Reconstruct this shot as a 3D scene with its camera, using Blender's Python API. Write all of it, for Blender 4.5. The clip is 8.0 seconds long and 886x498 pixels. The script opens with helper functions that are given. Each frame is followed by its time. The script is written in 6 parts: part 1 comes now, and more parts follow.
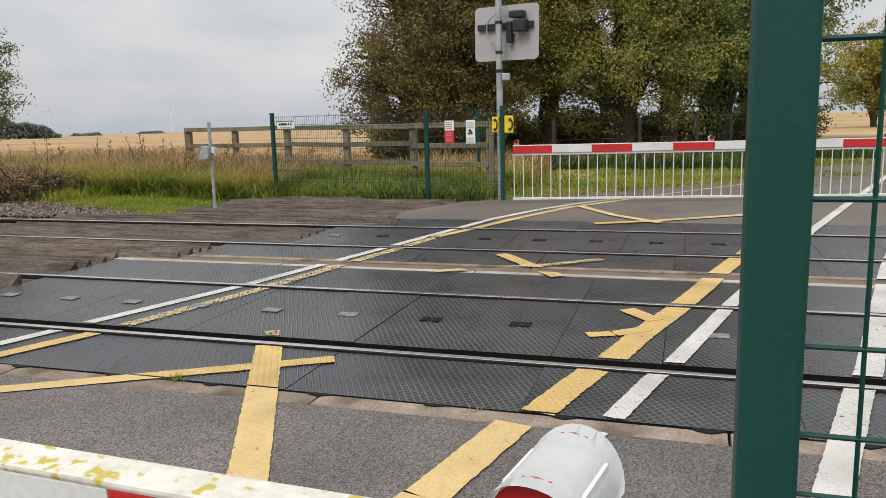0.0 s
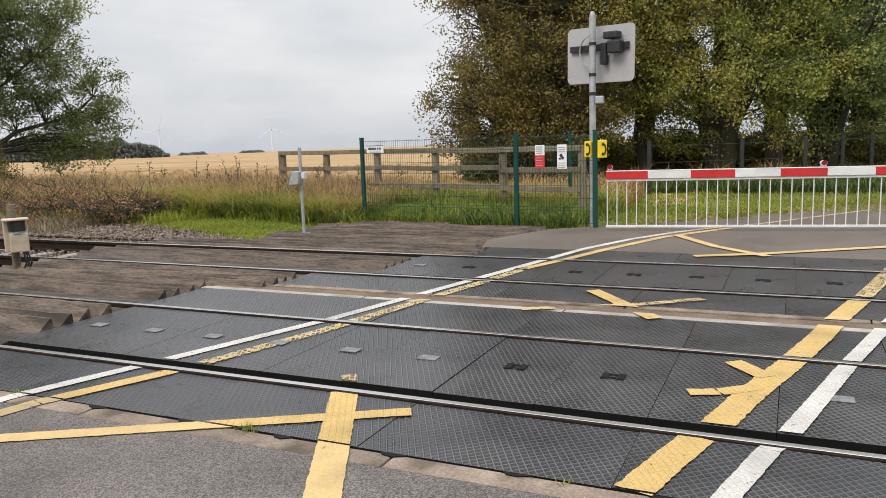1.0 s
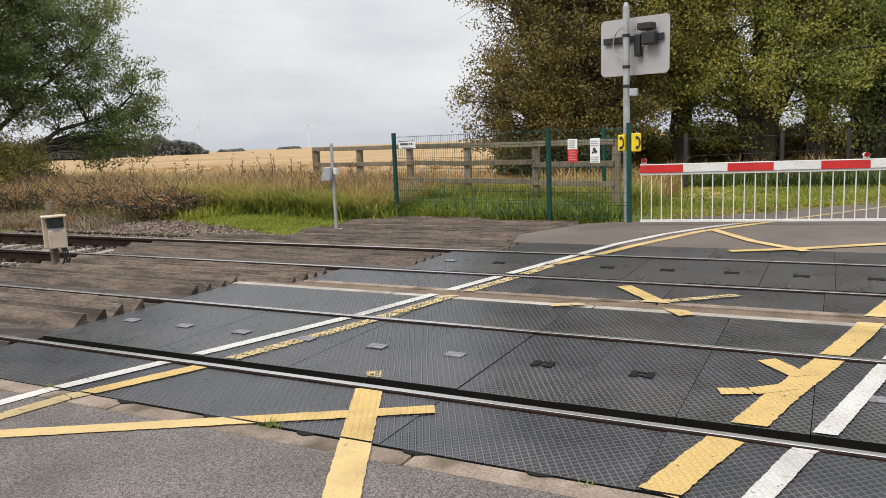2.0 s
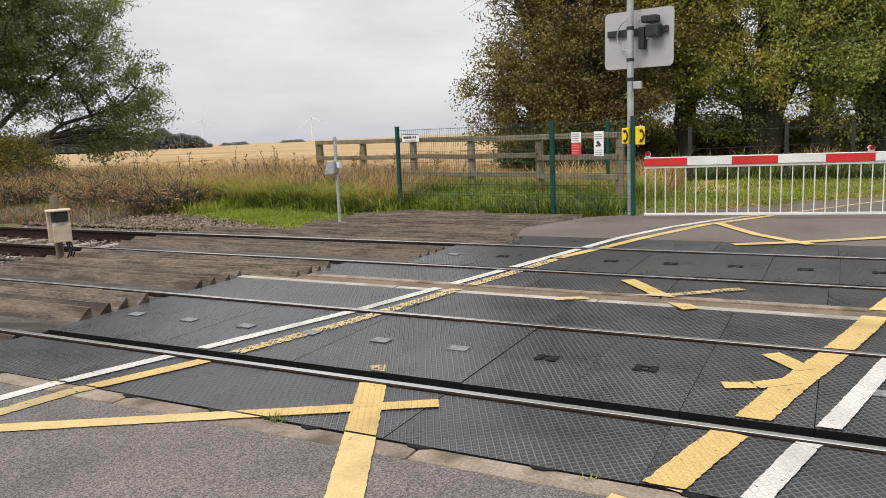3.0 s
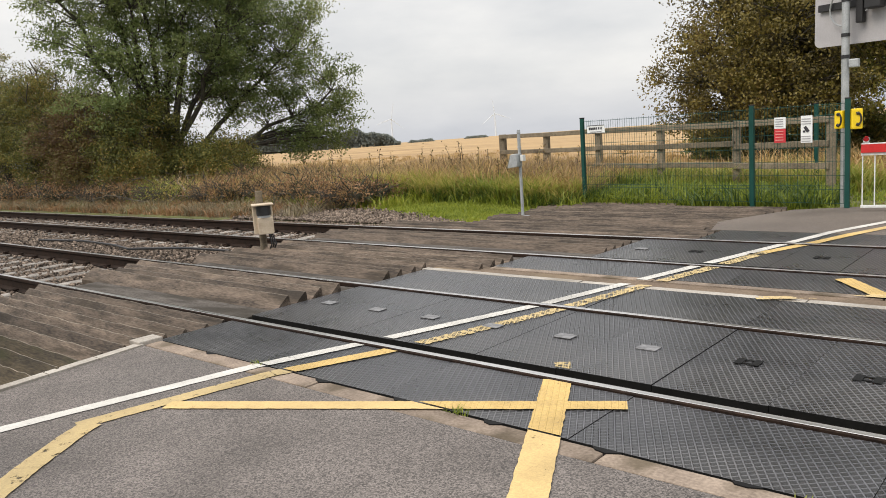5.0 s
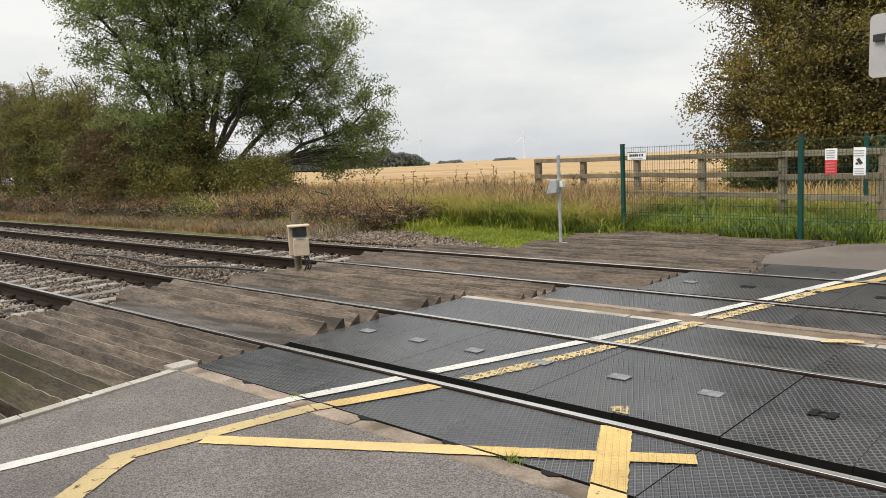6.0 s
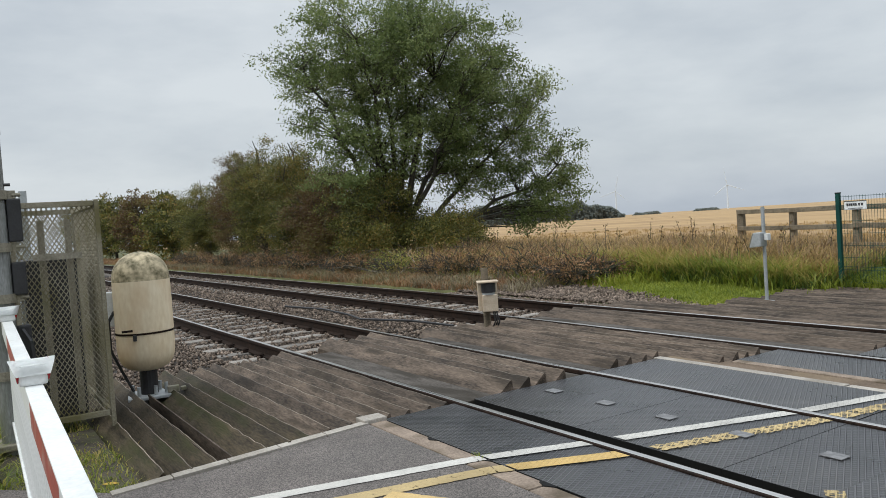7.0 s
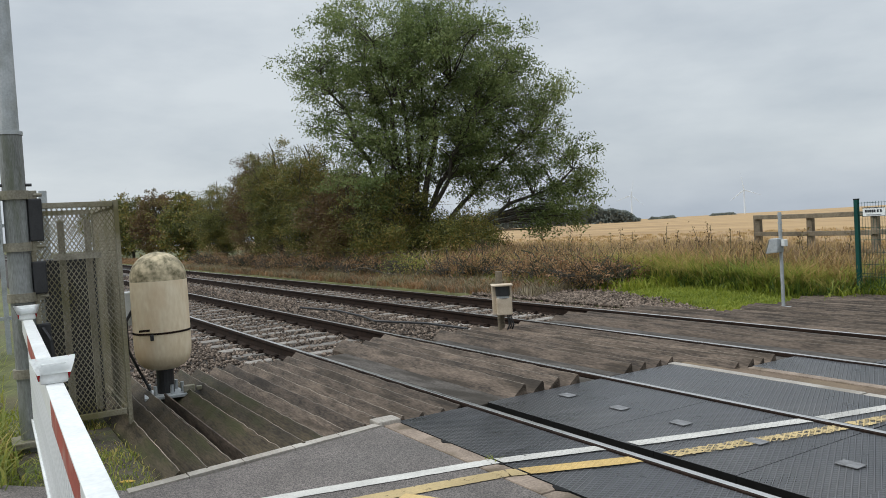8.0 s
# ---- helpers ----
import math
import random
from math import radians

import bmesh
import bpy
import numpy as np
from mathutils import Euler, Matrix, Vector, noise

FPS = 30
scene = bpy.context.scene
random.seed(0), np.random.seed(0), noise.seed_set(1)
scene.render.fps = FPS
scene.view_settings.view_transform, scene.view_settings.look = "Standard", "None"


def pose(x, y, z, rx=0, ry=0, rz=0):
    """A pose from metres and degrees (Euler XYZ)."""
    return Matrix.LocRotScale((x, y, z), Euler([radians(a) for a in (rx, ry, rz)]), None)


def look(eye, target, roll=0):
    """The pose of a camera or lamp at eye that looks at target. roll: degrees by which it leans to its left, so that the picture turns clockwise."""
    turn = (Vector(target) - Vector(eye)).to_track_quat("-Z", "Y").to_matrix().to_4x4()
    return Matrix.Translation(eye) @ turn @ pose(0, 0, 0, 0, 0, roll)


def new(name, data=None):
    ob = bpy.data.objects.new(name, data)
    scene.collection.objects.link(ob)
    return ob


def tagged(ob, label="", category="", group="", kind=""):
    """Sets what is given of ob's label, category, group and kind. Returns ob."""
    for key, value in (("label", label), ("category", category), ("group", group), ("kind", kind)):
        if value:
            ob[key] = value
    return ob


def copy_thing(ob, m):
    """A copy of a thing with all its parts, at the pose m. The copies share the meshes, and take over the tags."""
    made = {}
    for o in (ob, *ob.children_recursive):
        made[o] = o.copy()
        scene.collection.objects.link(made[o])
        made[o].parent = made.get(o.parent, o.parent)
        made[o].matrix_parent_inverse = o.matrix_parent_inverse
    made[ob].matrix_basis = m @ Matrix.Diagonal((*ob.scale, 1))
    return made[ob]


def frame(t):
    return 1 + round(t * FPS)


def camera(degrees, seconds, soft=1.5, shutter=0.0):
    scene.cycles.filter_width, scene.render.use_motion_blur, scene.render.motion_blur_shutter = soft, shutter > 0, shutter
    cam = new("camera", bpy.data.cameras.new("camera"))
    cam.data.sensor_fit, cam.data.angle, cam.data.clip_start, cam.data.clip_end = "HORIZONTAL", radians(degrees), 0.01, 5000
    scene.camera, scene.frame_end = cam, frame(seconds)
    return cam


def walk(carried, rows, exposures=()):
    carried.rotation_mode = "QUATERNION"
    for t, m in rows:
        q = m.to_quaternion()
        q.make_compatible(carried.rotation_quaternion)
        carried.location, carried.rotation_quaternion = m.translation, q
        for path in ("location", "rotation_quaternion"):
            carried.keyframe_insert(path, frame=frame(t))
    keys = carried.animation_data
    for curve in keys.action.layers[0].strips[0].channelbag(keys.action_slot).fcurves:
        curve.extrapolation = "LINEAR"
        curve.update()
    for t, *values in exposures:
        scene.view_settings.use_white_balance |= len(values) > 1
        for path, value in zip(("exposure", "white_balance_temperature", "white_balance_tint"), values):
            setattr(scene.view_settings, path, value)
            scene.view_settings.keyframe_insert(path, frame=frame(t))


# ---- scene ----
cam = camera(60.3, 8.0, soft=0.9)
PATH = [
    (0, (0.224, -4.066, 1.377), (-0.385, -2.191, 1.038), -1.5),
    (0.5, (0.114, -3.858, 1.459), (-0.623, -2.025, 1.145), -1.4),
    (1, (0.147, -3.75, 1.48), (-0.683, -1.952, 1.194), -1.8),
    (1.5, (0.187, -3.678, 1.474), (-0.707, -1.912, 1.192), -2.3),
    (3, (0.185, -3.68, 1.483), (-0.736, -1.932, 1.17), -2.4),
    (3.5, (0.192, -3.681, 1.479), (-0.732, -1.934, 1.17), -2.3),
    (4, (0.164, -3.67, 1.459), (-0.891, -2.0, 1.149), -2.9),
    (4.5, (0.15, -3.645, 1.454), (-1.096, -2.112, 1.141), -3.9),
    (4.7, (0.148, -3.618, 1.449), (-1.167, -2.143, 1.137), -4.4),
    (5.8, (-0.153, -3.525, 1.488), (-1.439, -2.018, 1.213), -2.7),
    (6, (-0.171, -3.509, 1.498), (-1.536, -2.067, 1.255), -2.8),
    (6.5, (-0.165, -3.459, 1.528), (-1.763, -2.264, 1.394), -3.6),
    (7, (-0.159, -3.428, 1.53), (-1.848, -2.359, 1.455), -3.9),
    (7.5, (-0.147, -3.442, 1.534), (-1.854, -2.402, 1.468), -3.6),
    (8, (-0.144, -3.443, 1.537), (-1.852, -2.406, 1.471), -3.4),
]
EXPOSURES = [(0, 0.17, 7000, 12), (0.5, 0.36, 7000, 12), (1.5, 0.40, 7000, 12), (4.5, 0.44, 7250, 12), (6.0, 0.50, 7250, 10), (6.45, 0.22, 6700, 8), (8.0, 0.08, 6500, 7)]
walk(cam, [(t, look(eye, aim, lean)) for t, eye, aim, lean in PATH], EXPOSURES)

# ---- world and light ----
world = bpy.data.worlds.new("overcast")
scene.world = world
world.use_nodes = True
wn, wl = world.node_tree.nodes, world.node_tree.links
wn.clear()
w_out = wn.new("ShaderNodeOutputWorld")
w_bg = wn.new("ShaderNodeBackground")
w_sky = wn.new("ShaderNodeTexSky")
w_sky.sky_type, w_sky.sun_disc = "NISHITA", False
SUN_EL, SUN_AZ = radians(48), radians(200)
w_sky.sun_elevation, w_sky.sun_rotation = SUN_EL, SUN_AZ
w_sky.air_density, w_sky.dust_density = 1.0, 3.0
w_tc = wn.new("ShaderNodeTexCoord")
w_sep = wn.new("ShaderNodeSeparateXYZ")
w_map = wn.new("ShaderNodeMapping")
w_map.inputs["Scale"].default_value = (1.3, 1.3, 4.0)
w_noise = wn.new("ShaderNodeTexNoise")
w_noise.inputs["Scale"].default_value = 1.7
w_noise.inputs["Detail"].default_value = 6.0
w_noise.inputs["Roughness"].default_value = 0.55
w_cl = wn.new("ShaderNodeValToRGB")
w_cl.color_ramp.elements[0].position, w_cl.color_ramp.elements[0].color = 0.32, (0.445, 0.490, 0.555, 1)
w_cl.color_ramp.elements[1].position, w_cl.color_ramp.elements[1].color = 0.60, (0.612, 0.650, 0.70, 1)
w_up = wn.new("ShaderNodeValToRGB")
w_up.color_ramp.elements[0].position, w_up.color_ramp.elements[0].color = 0.0, (0.86, 0.88, 0.92, 1)
w_up.color_ramp.elements[1].position, w_up.color_ramp.elements[1].color = 0.95, (3.2, 3.2, 3.2, 1)
w_mid = w_up.color_ramp.elements.new(0.07)
w_mid.color = (1.06, 1.06, 1.05, 1)
w_mid2 = w_up.color_ramp.elements.new(0.36)
w_mid2.color = (1.08, 1.08, 1.08, 1)
w_mul = wn.new("ShaderNodeMixRGB")
w_mul.blend_type = "MULTIPLY"
w_mul.inputs[0].default_value = 1.0
w_sc = wn.new("ShaderNodeMixRGB")
w_sc.blend_type = "MULTIPLY"
w_sc.inputs[0].default_value = 1.0
w_sc.inputs[2].default_value = (0.1, 0.1, 0.1, 1)
w_mix = wn.new("ShaderNodeMixRGB")
w_mix.inputs[0].default_value = 0.93
wl.new(w_tc.outputs["Generated"], w_sep.inputs[0])
wl.new(w_tc.outputs["Generated"], w_map.inputs[0])
wl.new(w_map.outputs[0], w_noise.inputs["Vector"])
wl.new(w_noise.outputs["Fac"], w_cl.inputs[0])
wl.new(w_sep.outputs["Z"], w_up.inputs[0])
wl.new(w_cl.outputs[0], w_mul.inputs[1])
wl.new(w_up.outputs[0], w_mul.inputs[2])
wl.new(w_sky.outputs[0], w_sc.inputs[1])
wl.new(w_sc.outputs[0], w_mix.inputs[1])
wl.new(w_mul.outputs[0], w_mix.inputs[2])
wl.new(w_mix.outputs[0], w_bg.inputs[0])
w_bg.inputs[1].default_value = 1.0
wl.new(w_bg.outputs[0], w_out.inputs[0])

sun_data = bpy.data.lights.new("sun", "SUN")
sun_data.energy, sun_data.angle, sun_data.color = 1.3, radians(25), (1.0, 0.97, 0.92)
sun = new("sun", sun_data)
sun.matrix_world = look((0, 0, 50), (0 - 50 * math.sin(SUN_AZ) / math.tan(SUN_EL), 0 - 50 * math.cos(SUN_AZ) / math.tan(SUN_EL), 0))


# ---- materials ----
def material(name, dark, light, scale=8.0, rough=0.8, bump=0.2, fine=60.0, metal=0.0, rnd=0.0, isl=0.0, stain=None, stain_scale=1.2, stain_amount=0.5, stretch=(1, 1, 1), spec=0.5, space="Object", dist=0.01, speck=0.0, speck_scale=120.0, stain_at=0.5):
    """Two-scale noise colour, optional stain, fine relief. rnd: variation from object to object; isl: from piece to piece of a mesh."""
    m = bpy.data.materials.new(name)
    m.use_nodes = True
    n, l = m.node_tree.nodes, m.node_tree.links
    b = n["Principled BSDF"]
    b.inputs["Roughness"].default_value = rough
    b.inputs["Metallic"].default_value = metal
    b.inputs["Specular IOR Level"].default_value = spec
    tc = n.new("ShaderNodeTexCoord")
    mp = n.new("ShaderNodeMapping")
    mp.inputs["Scale"].default_value = stretch
    l.new(tc.outputs[space], mp.inputs[0])
    a = n.new("ShaderNodeTexNoise")
    a.inputs["Scale"].default_value, a.inputs["Detail"].default_value = scale, 6
    f = n.new("ShaderNodeTexNoise")
    f.inputs["Scale"].default_value, f.inputs["Detail"].default_value = fine, 3
    l.new(mp.outputs[0], a.inputs["Vector"])
    l.new(mp.outputs[0], f.inputs["Vector"])
    mixf = n.new("ShaderNodeMath")
    mixf.operation = "MULTIPLY_ADD"
    mixf.inputs[1].default_value = 0.45
    l.new(f.outputs["Fac"], mixf.inputs[0])
    half = n.new("ShaderNodeMath")
    half.operation = "MULTIPLY"
    half.inputs[1].default_value = 0.55
    l.new(a.outputs["Fac"], half.inputs[0])
    l.new(half.outputs[0], mixf.inputs[2])
    ramp = n.new("ShaderNodeValToRGB")
    ramp.color_ramp.elements[0].position, ramp.color_ramp.elements[0].color = 0.36, (*dark, 1)
    ramp.color_ramp.elements[1].position, ramp.color_ramp.elements[1].color = 0.64, (*light, 1)
    l.new(mixf.outputs[0], ramp.inputs[0])
    col = ramp.outputs[0]
    if stain:
        s = n.new("ShaderNodeTexNoise")
        s.inputs["Scale"].default_value, s.inputs["Detail"].default_value = stain_scale, 5
        l.new(mp.outputs[0], s.inputs["Vector"])
        sr = n.new("ShaderNodeMapRange")
        sr.inputs[1].default_value, sr.inputs[2].default_value = stain_at, stain_at + (0.16 if stain_at == 0.5 else 0.05)
        sr.inputs[4].default_value = stain_amount
        l.new(s.outputs["Fac"], sr.inputs[0])
        mx = n.new("ShaderNodeMixRGB")
        mx.inputs[2].default_value = (*stain, 1)
        l.new(sr.outputs[0], mx.inputs[0])
        l.new(col, mx.inputs[1])
        col = mx.outputs[0]
    if speck:
        v = n.new("ShaderNodeTexVoronoi")
        v.inputs["Scale"].default_value = speck_scale
        l.new(mp.outputs[0], v.inputs["Vector"])
        bw = n.new("ShaderNodeRGBToBW")
        l.new(v.outputs["Color"], bw.inputs[0])
        vr = n.new("ShaderNodeMapRange")
        vr.inputs[1].default_value, vr.inputs[2].default_value = 0.2, 0.8
        vr.inputs[3].default_value, vr.inputs[4].default_value = 1 - speck, 1 + speck * 1.2
        l.new(bw.outputs[0], vr.inputs[0])
        vh = n.new("ShaderNodeHueSaturation")
        l.new(vr.outputs[0], vh.inputs["Value"])
        l.new(col, vh.inputs["Color"])
        col = vh.outputs[0]
    if rnd or isl:
        if isl:
            g = n.new("ShaderNodeNewGeometry")
            src, amount = g.outputs["Random Per Island"], isl
        else:
            g = n.new("ShaderNodeObjectInfo")
            src, amount = g.outputs["Random"], rnd
        mr = n.new("ShaderNodeMapRange")
        mr.inputs[3].default_value, mr.inputs[4].default_value = 1 - amount, 1 + amount
        l.new(src, mr.inputs[0])
        hs = n.new("ShaderNodeHueSaturation")
        l.new(mr.outputs[0], hs.inputs["Value"])
        l.new(col, hs.inputs["Color"])
        col = hs.outputs[0]
    l.new(col, b.inputs["Base Color"])
    rr = n.new("ShaderNodeMapRange")
    rr.inputs[3].default_value, rr.inputs[4].default_value = max(0.03, rough - 0.12), min(1, rough + 0.12)
    l.new(a.outputs["Fac"], rr.inputs[0])
    l.new(rr.outputs[0], b.inputs["Roughness"])
    if bump:
        bp = n.new("ShaderNodeBump")
        bp.inputs["Strength"].default_value, bp.inputs["Distance"].default_value = bump, dist
        l.new(mixf.outputs[0], bp.inputs["Height"])
        l.new(bp.outputs[0], b.inputs["Normal"])
    return m


def leaf_material(name, colours, rough=0.55, through_light=0.35):
    """Leaves: one of several colours from leaf to leaf, with light coming through."""
    m = bpy.data.materials.new(name)
    m.use_nodes = True
    n, l = m.node_tree.nodes, m.node_tree.links
    b = n["Principled BSDF"]
    b.inputs["Roughness"].default_value = rough
    b.inputs["Specular IOR Level"].default_value = 0.35
    g = n.new("ShaderNodeNewGeometry")
    r = n.new("ShaderNodeValToRGB")
    r.color_ramp.interpolation = "LINEAR"
    els = r.color_ramp.elements
    while len(els) < len(colours):
        els.new(0.5)
    for i, c in enumerate(colours):
        els[i].position = i / max(1, len(colours) - 1)
        els[i].color = (*(min(1.0, v * 1.55) for v in c), 1)
    tc = n.new("ShaderNodeTexCoord")
    ns = n.new("ShaderNodeTexNoise")
    ns.inputs["Scale"].default_value = 0.55
    l.new(tc.outputs["Object"], ns.inputs["Vector"])
    ad = n.new("ShaderNodeMath")
    ad.operation = "MULTIPLY_ADD"
    ad.inputs[1].default_value = 0.55
    sc = n.new("ShaderNodeMapRange")
    sc.inputs[1].default_value, sc.inputs[2].default_value, sc.inputs[4].default_value = 0.3, 0.7, 0.45
    l.new(ns.outputs["Fac"], sc.inputs[0])
    l.new(g.outputs["Random Per Island"], ad.inputs[0])
    l.new(sc.outputs[0], ad.inputs[2])
    l.new(ad.outputs[0], r.inputs[0])
    l.new(r.outputs[0], b.inputs["Base Color"])
    t = n.new("ShaderNodeBsdfTranslucent")
    l.new(r.outputs[0], t.inputs["Color"])
    mx = n.new("ShaderNodeMixShader")
    mx.inputs[0].default_value = through_light
    l.new(b.outputs[0], mx.inputs[1])
    l.new(t.outputs[0], mx.inputs[2])
    l.new(mx.outputs[0], n["Material Output"].inputs["Surface"])
    return m


def ribs(n, l, strength=0.9):
    """A lattice of thin raised ribs as relief; returns its height node."""
    tc = n.new("ShaderNodeTexCoord")
    sep = n.new("ShaderNodeSeparateXYZ")
    l.new(tc.outputs["Object"], sep.inputs[0])
    waves = []
    for ang in (29, -48):
        dx = n.new("ShaderNodeMath")
        dx.operation = "MULTIPLY"
        dx.inputs[1].default_value = math.cos(radians(ang)) / 0.035
        dy = n.new("ShaderNodeMath")
        dy.operation = "MULTIPLY_ADD"
        dy.inputs[1].default_value = math.sin(radians(ang)) / 0.035
        l.new(sep.outputs[0], dx.inputs[0])
        l.new(sep.outputs[1], dy.inputs[0])
        l.new(dx.outputs[0], dy.inputs[2])
        pp = n.new("ShaderNodeMath")
        pp.operation = "PINGPONG"
        pp.inputs[1].default_value = 0.5
        l.new(dy.outputs[0], pp.inputs[0])
        waves.append(pp)
    ends = []
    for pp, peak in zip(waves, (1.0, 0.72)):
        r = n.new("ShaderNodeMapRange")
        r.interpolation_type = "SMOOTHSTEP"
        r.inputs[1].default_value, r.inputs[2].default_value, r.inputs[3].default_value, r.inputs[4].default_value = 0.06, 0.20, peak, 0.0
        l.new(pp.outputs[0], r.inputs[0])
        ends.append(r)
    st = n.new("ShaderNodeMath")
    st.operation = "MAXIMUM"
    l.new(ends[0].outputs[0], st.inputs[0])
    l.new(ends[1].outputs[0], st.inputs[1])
    bp = n.new("ShaderNodeBump")
    bp.inputs["Strength"].default_value, bp.inputs["Distance"].default_value = strength, 0.006
    l.new(st.outputs[0], bp.inputs["Height"])
    l.new(bp.outputs[0], n["Principled BSDF"].inputs["Normal"])
    return st


def panel_material():
    """Ribbed rubber with dust and damp patches; the relief's shade is painted in as dark cells and bright ribs."""
    m = material("ribbed_rubber", (0.023, 0.024, 0.027), (0.048, 0.048, 0.053), scale=2.5, rough=0.30, bump=0.0, fine=45, rnd=0.14, stain=(0.085, 0.080, 0.075), stain_scale=0.8, stain_amount=0.30, spec=0.65, space="Object")
    n, l = m.node_tree.nodes, m.node_tree.links
    st = ribs(n, l)
    b = n["Principled BSDF"]
    old = b.inputs["Base Color"].links[0].from_socket
    # rib height drives the colour, so shade between the ribs is painted
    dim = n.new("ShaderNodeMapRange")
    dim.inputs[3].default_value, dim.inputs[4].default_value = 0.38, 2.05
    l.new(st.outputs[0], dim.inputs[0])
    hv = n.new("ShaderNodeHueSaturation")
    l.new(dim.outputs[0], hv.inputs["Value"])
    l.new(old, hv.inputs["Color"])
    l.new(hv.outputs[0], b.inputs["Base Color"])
    return m


def worn_paint(name, colour, wear=0.42, ribbed=False):
    """Road paint that is scuffed through in small patches."""
    m = material(name, tuple(c * 0.72 for c in colour), colour, scale=5, rough=0.65, bump=0.3, fine=90, stain=tuple(c * 0.5 for c in colour), stain_scale=2.5, stain_amount=0.6, speck=0.06, speck_scale=150)
    n, l = m.node_tree.nodes, m.node_tree.links
    b = n["Principled BSDF"]
    tc = n.new("ShaderNodeTexCoord")
    a = n.new("ShaderNodeTexNoise")
    a.inputs["Scale"].default_value, a.inputs["Detail"].default_value, a.inputs["Roughness"].default_value = 13, 6, 0.75
    l.new(tc.outputs["Object"], a.inputs["Vector"])
    r = n.new("ShaderNodeMapRange")
    r.inputs[1].default_value, r.inputs[2].default_value = wear - 0.05, wear + 0.02
    l.new(a.outputs["Fac"], r.inputs[0])
    l.new(r.outputs[0], b.inputs["Alpha"])
    if ribbed:
        st = ribs(n, l, 0.7)
        lift = n.new("ShaderNodeMath")
        lift.operation = "MULTIPLY_ADD"
        lift.inputs[1].default_value = 0.16
        l.new(st.outputs[0], lift.inputs[0])
        l.new(a.outputs["Fac"], lift.inputs[2])
        l.new(lift.outputs[0], r.inputs[0])
        r.inputs[1].default_value, r.inputs[2].default_value = wear + 0.01, wear + 0.08
    return m


ASPHALT = material("asphalt", (0.070, 0.060, 0.054), (0.140, 0.122, 0.112), scale=1.6, rough=0.8, bump=0.8, fine=95, stain=(0.075, 0.069, 0.064), stain_scale=0.5, stain_amount=0.6, dist=0.015, speck=0.55, speck_scale=150)
ASPHALT_FAR = material("asphalt_brown", (0.072, 0.058, 0.047), (0.135, 0.110, 0.091), scale=1.2, rough=0.7, bump=0.5, fine=80, stain=(0.075, 0.06, 0.05), stain_scale=0.6, stain_amount=0.6, speck=0.35)
CONCRETE = material("concrete", (0.135, 0.104, 0.082), (0.30, 0.238, 0.188), scale=5, rough=0.9, bump=0.6, fine=60, rnd=0.2, stain=(0.075, 0.058, 0.036), stain_scale=3, stain_amount=0.75, spec=0.25)
BROWN_STRIP = material("brown_filled_strip", (0.085, 0.062, 0.045), (0.19, 0.140, 0.100), scale=3, rough=0.9, bump=0.5, fine=60, stain=(0.19, 0.145, 0.09), stain_scale=1.6, stain_amount=0.5, spec=0.25)
PALE_CONCRETE = material("pale_concrete", (0.22, 0.195, 0.165), (0.40, 0.37, 0.33), scale=3, rough=0.85, bump=0.4, fine=60, rnd=0.12, stain=(0.16, 0.14, 0.11), stain_scale=2, stain_amount=0.55)
# near-black for gaps, pockets and slots: their shade is put into the colour
RECESS_SHADE = material("recess_shade_black", (0.003, 0.003, 0.003), (0.007, 0.007, 0.007), scale=12, rough=0.75, bump=0.1, spec=0.2)
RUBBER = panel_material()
PLATE = material("plate_grey", (0.09, 0.09, 0.093), (0.20, 0.20, 0.205), scale=22, rough=0.7, bump=0.2)
# sheets under panels and slats, dark so the gaps' shade is in the colour
GAP_SHADE = material("gap_shade_bed", (0.010, 0.010, 0.010), (0.028, 0.026, 0.024), scale=6, rough=0.9, bump=0.5)
RAIL_TOP = material("rail_polished", (0.42, 0.41, 0.40), (0.60, 0.59, 0.58), scale=3, rough=0.30, bump=0.03, metal=0.9, stretch=(0.3, 6, 6))
RAIL_RUST = material("rail_rust", (0.007, 0.0042, 0.003), (0.032, 0.018, 0.012), scale=8, rough=0.9, bump=0.3, fine=70, spec=0.2)
TIMBER = material("weathered_timber", (0.026, 0.019, 0.014), (0.150, 0.114, 0.087), scale=4.5, rough=0.8, bump=0.8, fine=30, rnd=0.30, stain=(0.026, 0.019, 0.012), stain_scale=3.0, stain_amount=0.7, stretch=(0.5, 2.8, 2.8), spec=0.3)
MOSSY_TIMBER = material("damp_mossy_timber", (0.015, 0.011, 0.006), (0.088, 0.068, 0.042), scale=4.2, rough=0.75, bump=0.6, fine=30, rnd=0.30, stain=(0.034, 0.036, 0.010), stain_scale=2.2, stain_amount=0.8, stretch=(0.42, 3.0, 3.0), spec=0.3)
CREST_TIMBER = material("pale_timber_crest", (0.06, 0.05, 0.038), (0.22, 0.185, 0.145), scale=6, rough=0.85, bump=0.4, fine=40, rnd=0.3, stretch=(0.5, 3, 3))
GREY_TIMBER = material("grey_flat_board", (0.040, 0.034, 0.029), (0.115, 0.102, 0.090), scale=5, rough=0.9, bump=0.6, fine=40, rnd=0.2, stain=(0.030, 0.025, 0.019), stain_scale=2.4, stain_amount=0.8, stretch=(0.6, 2, 2), spec=0.2)
FENCE_WOOD = material("fence_wood", (0.10, 0.08, 0.055), (0.22, 0.18, 0.125), scale=5, rough=0.85, bump=0.4, fine=40, rnd=0.18, stretch=(1, 1, 1))
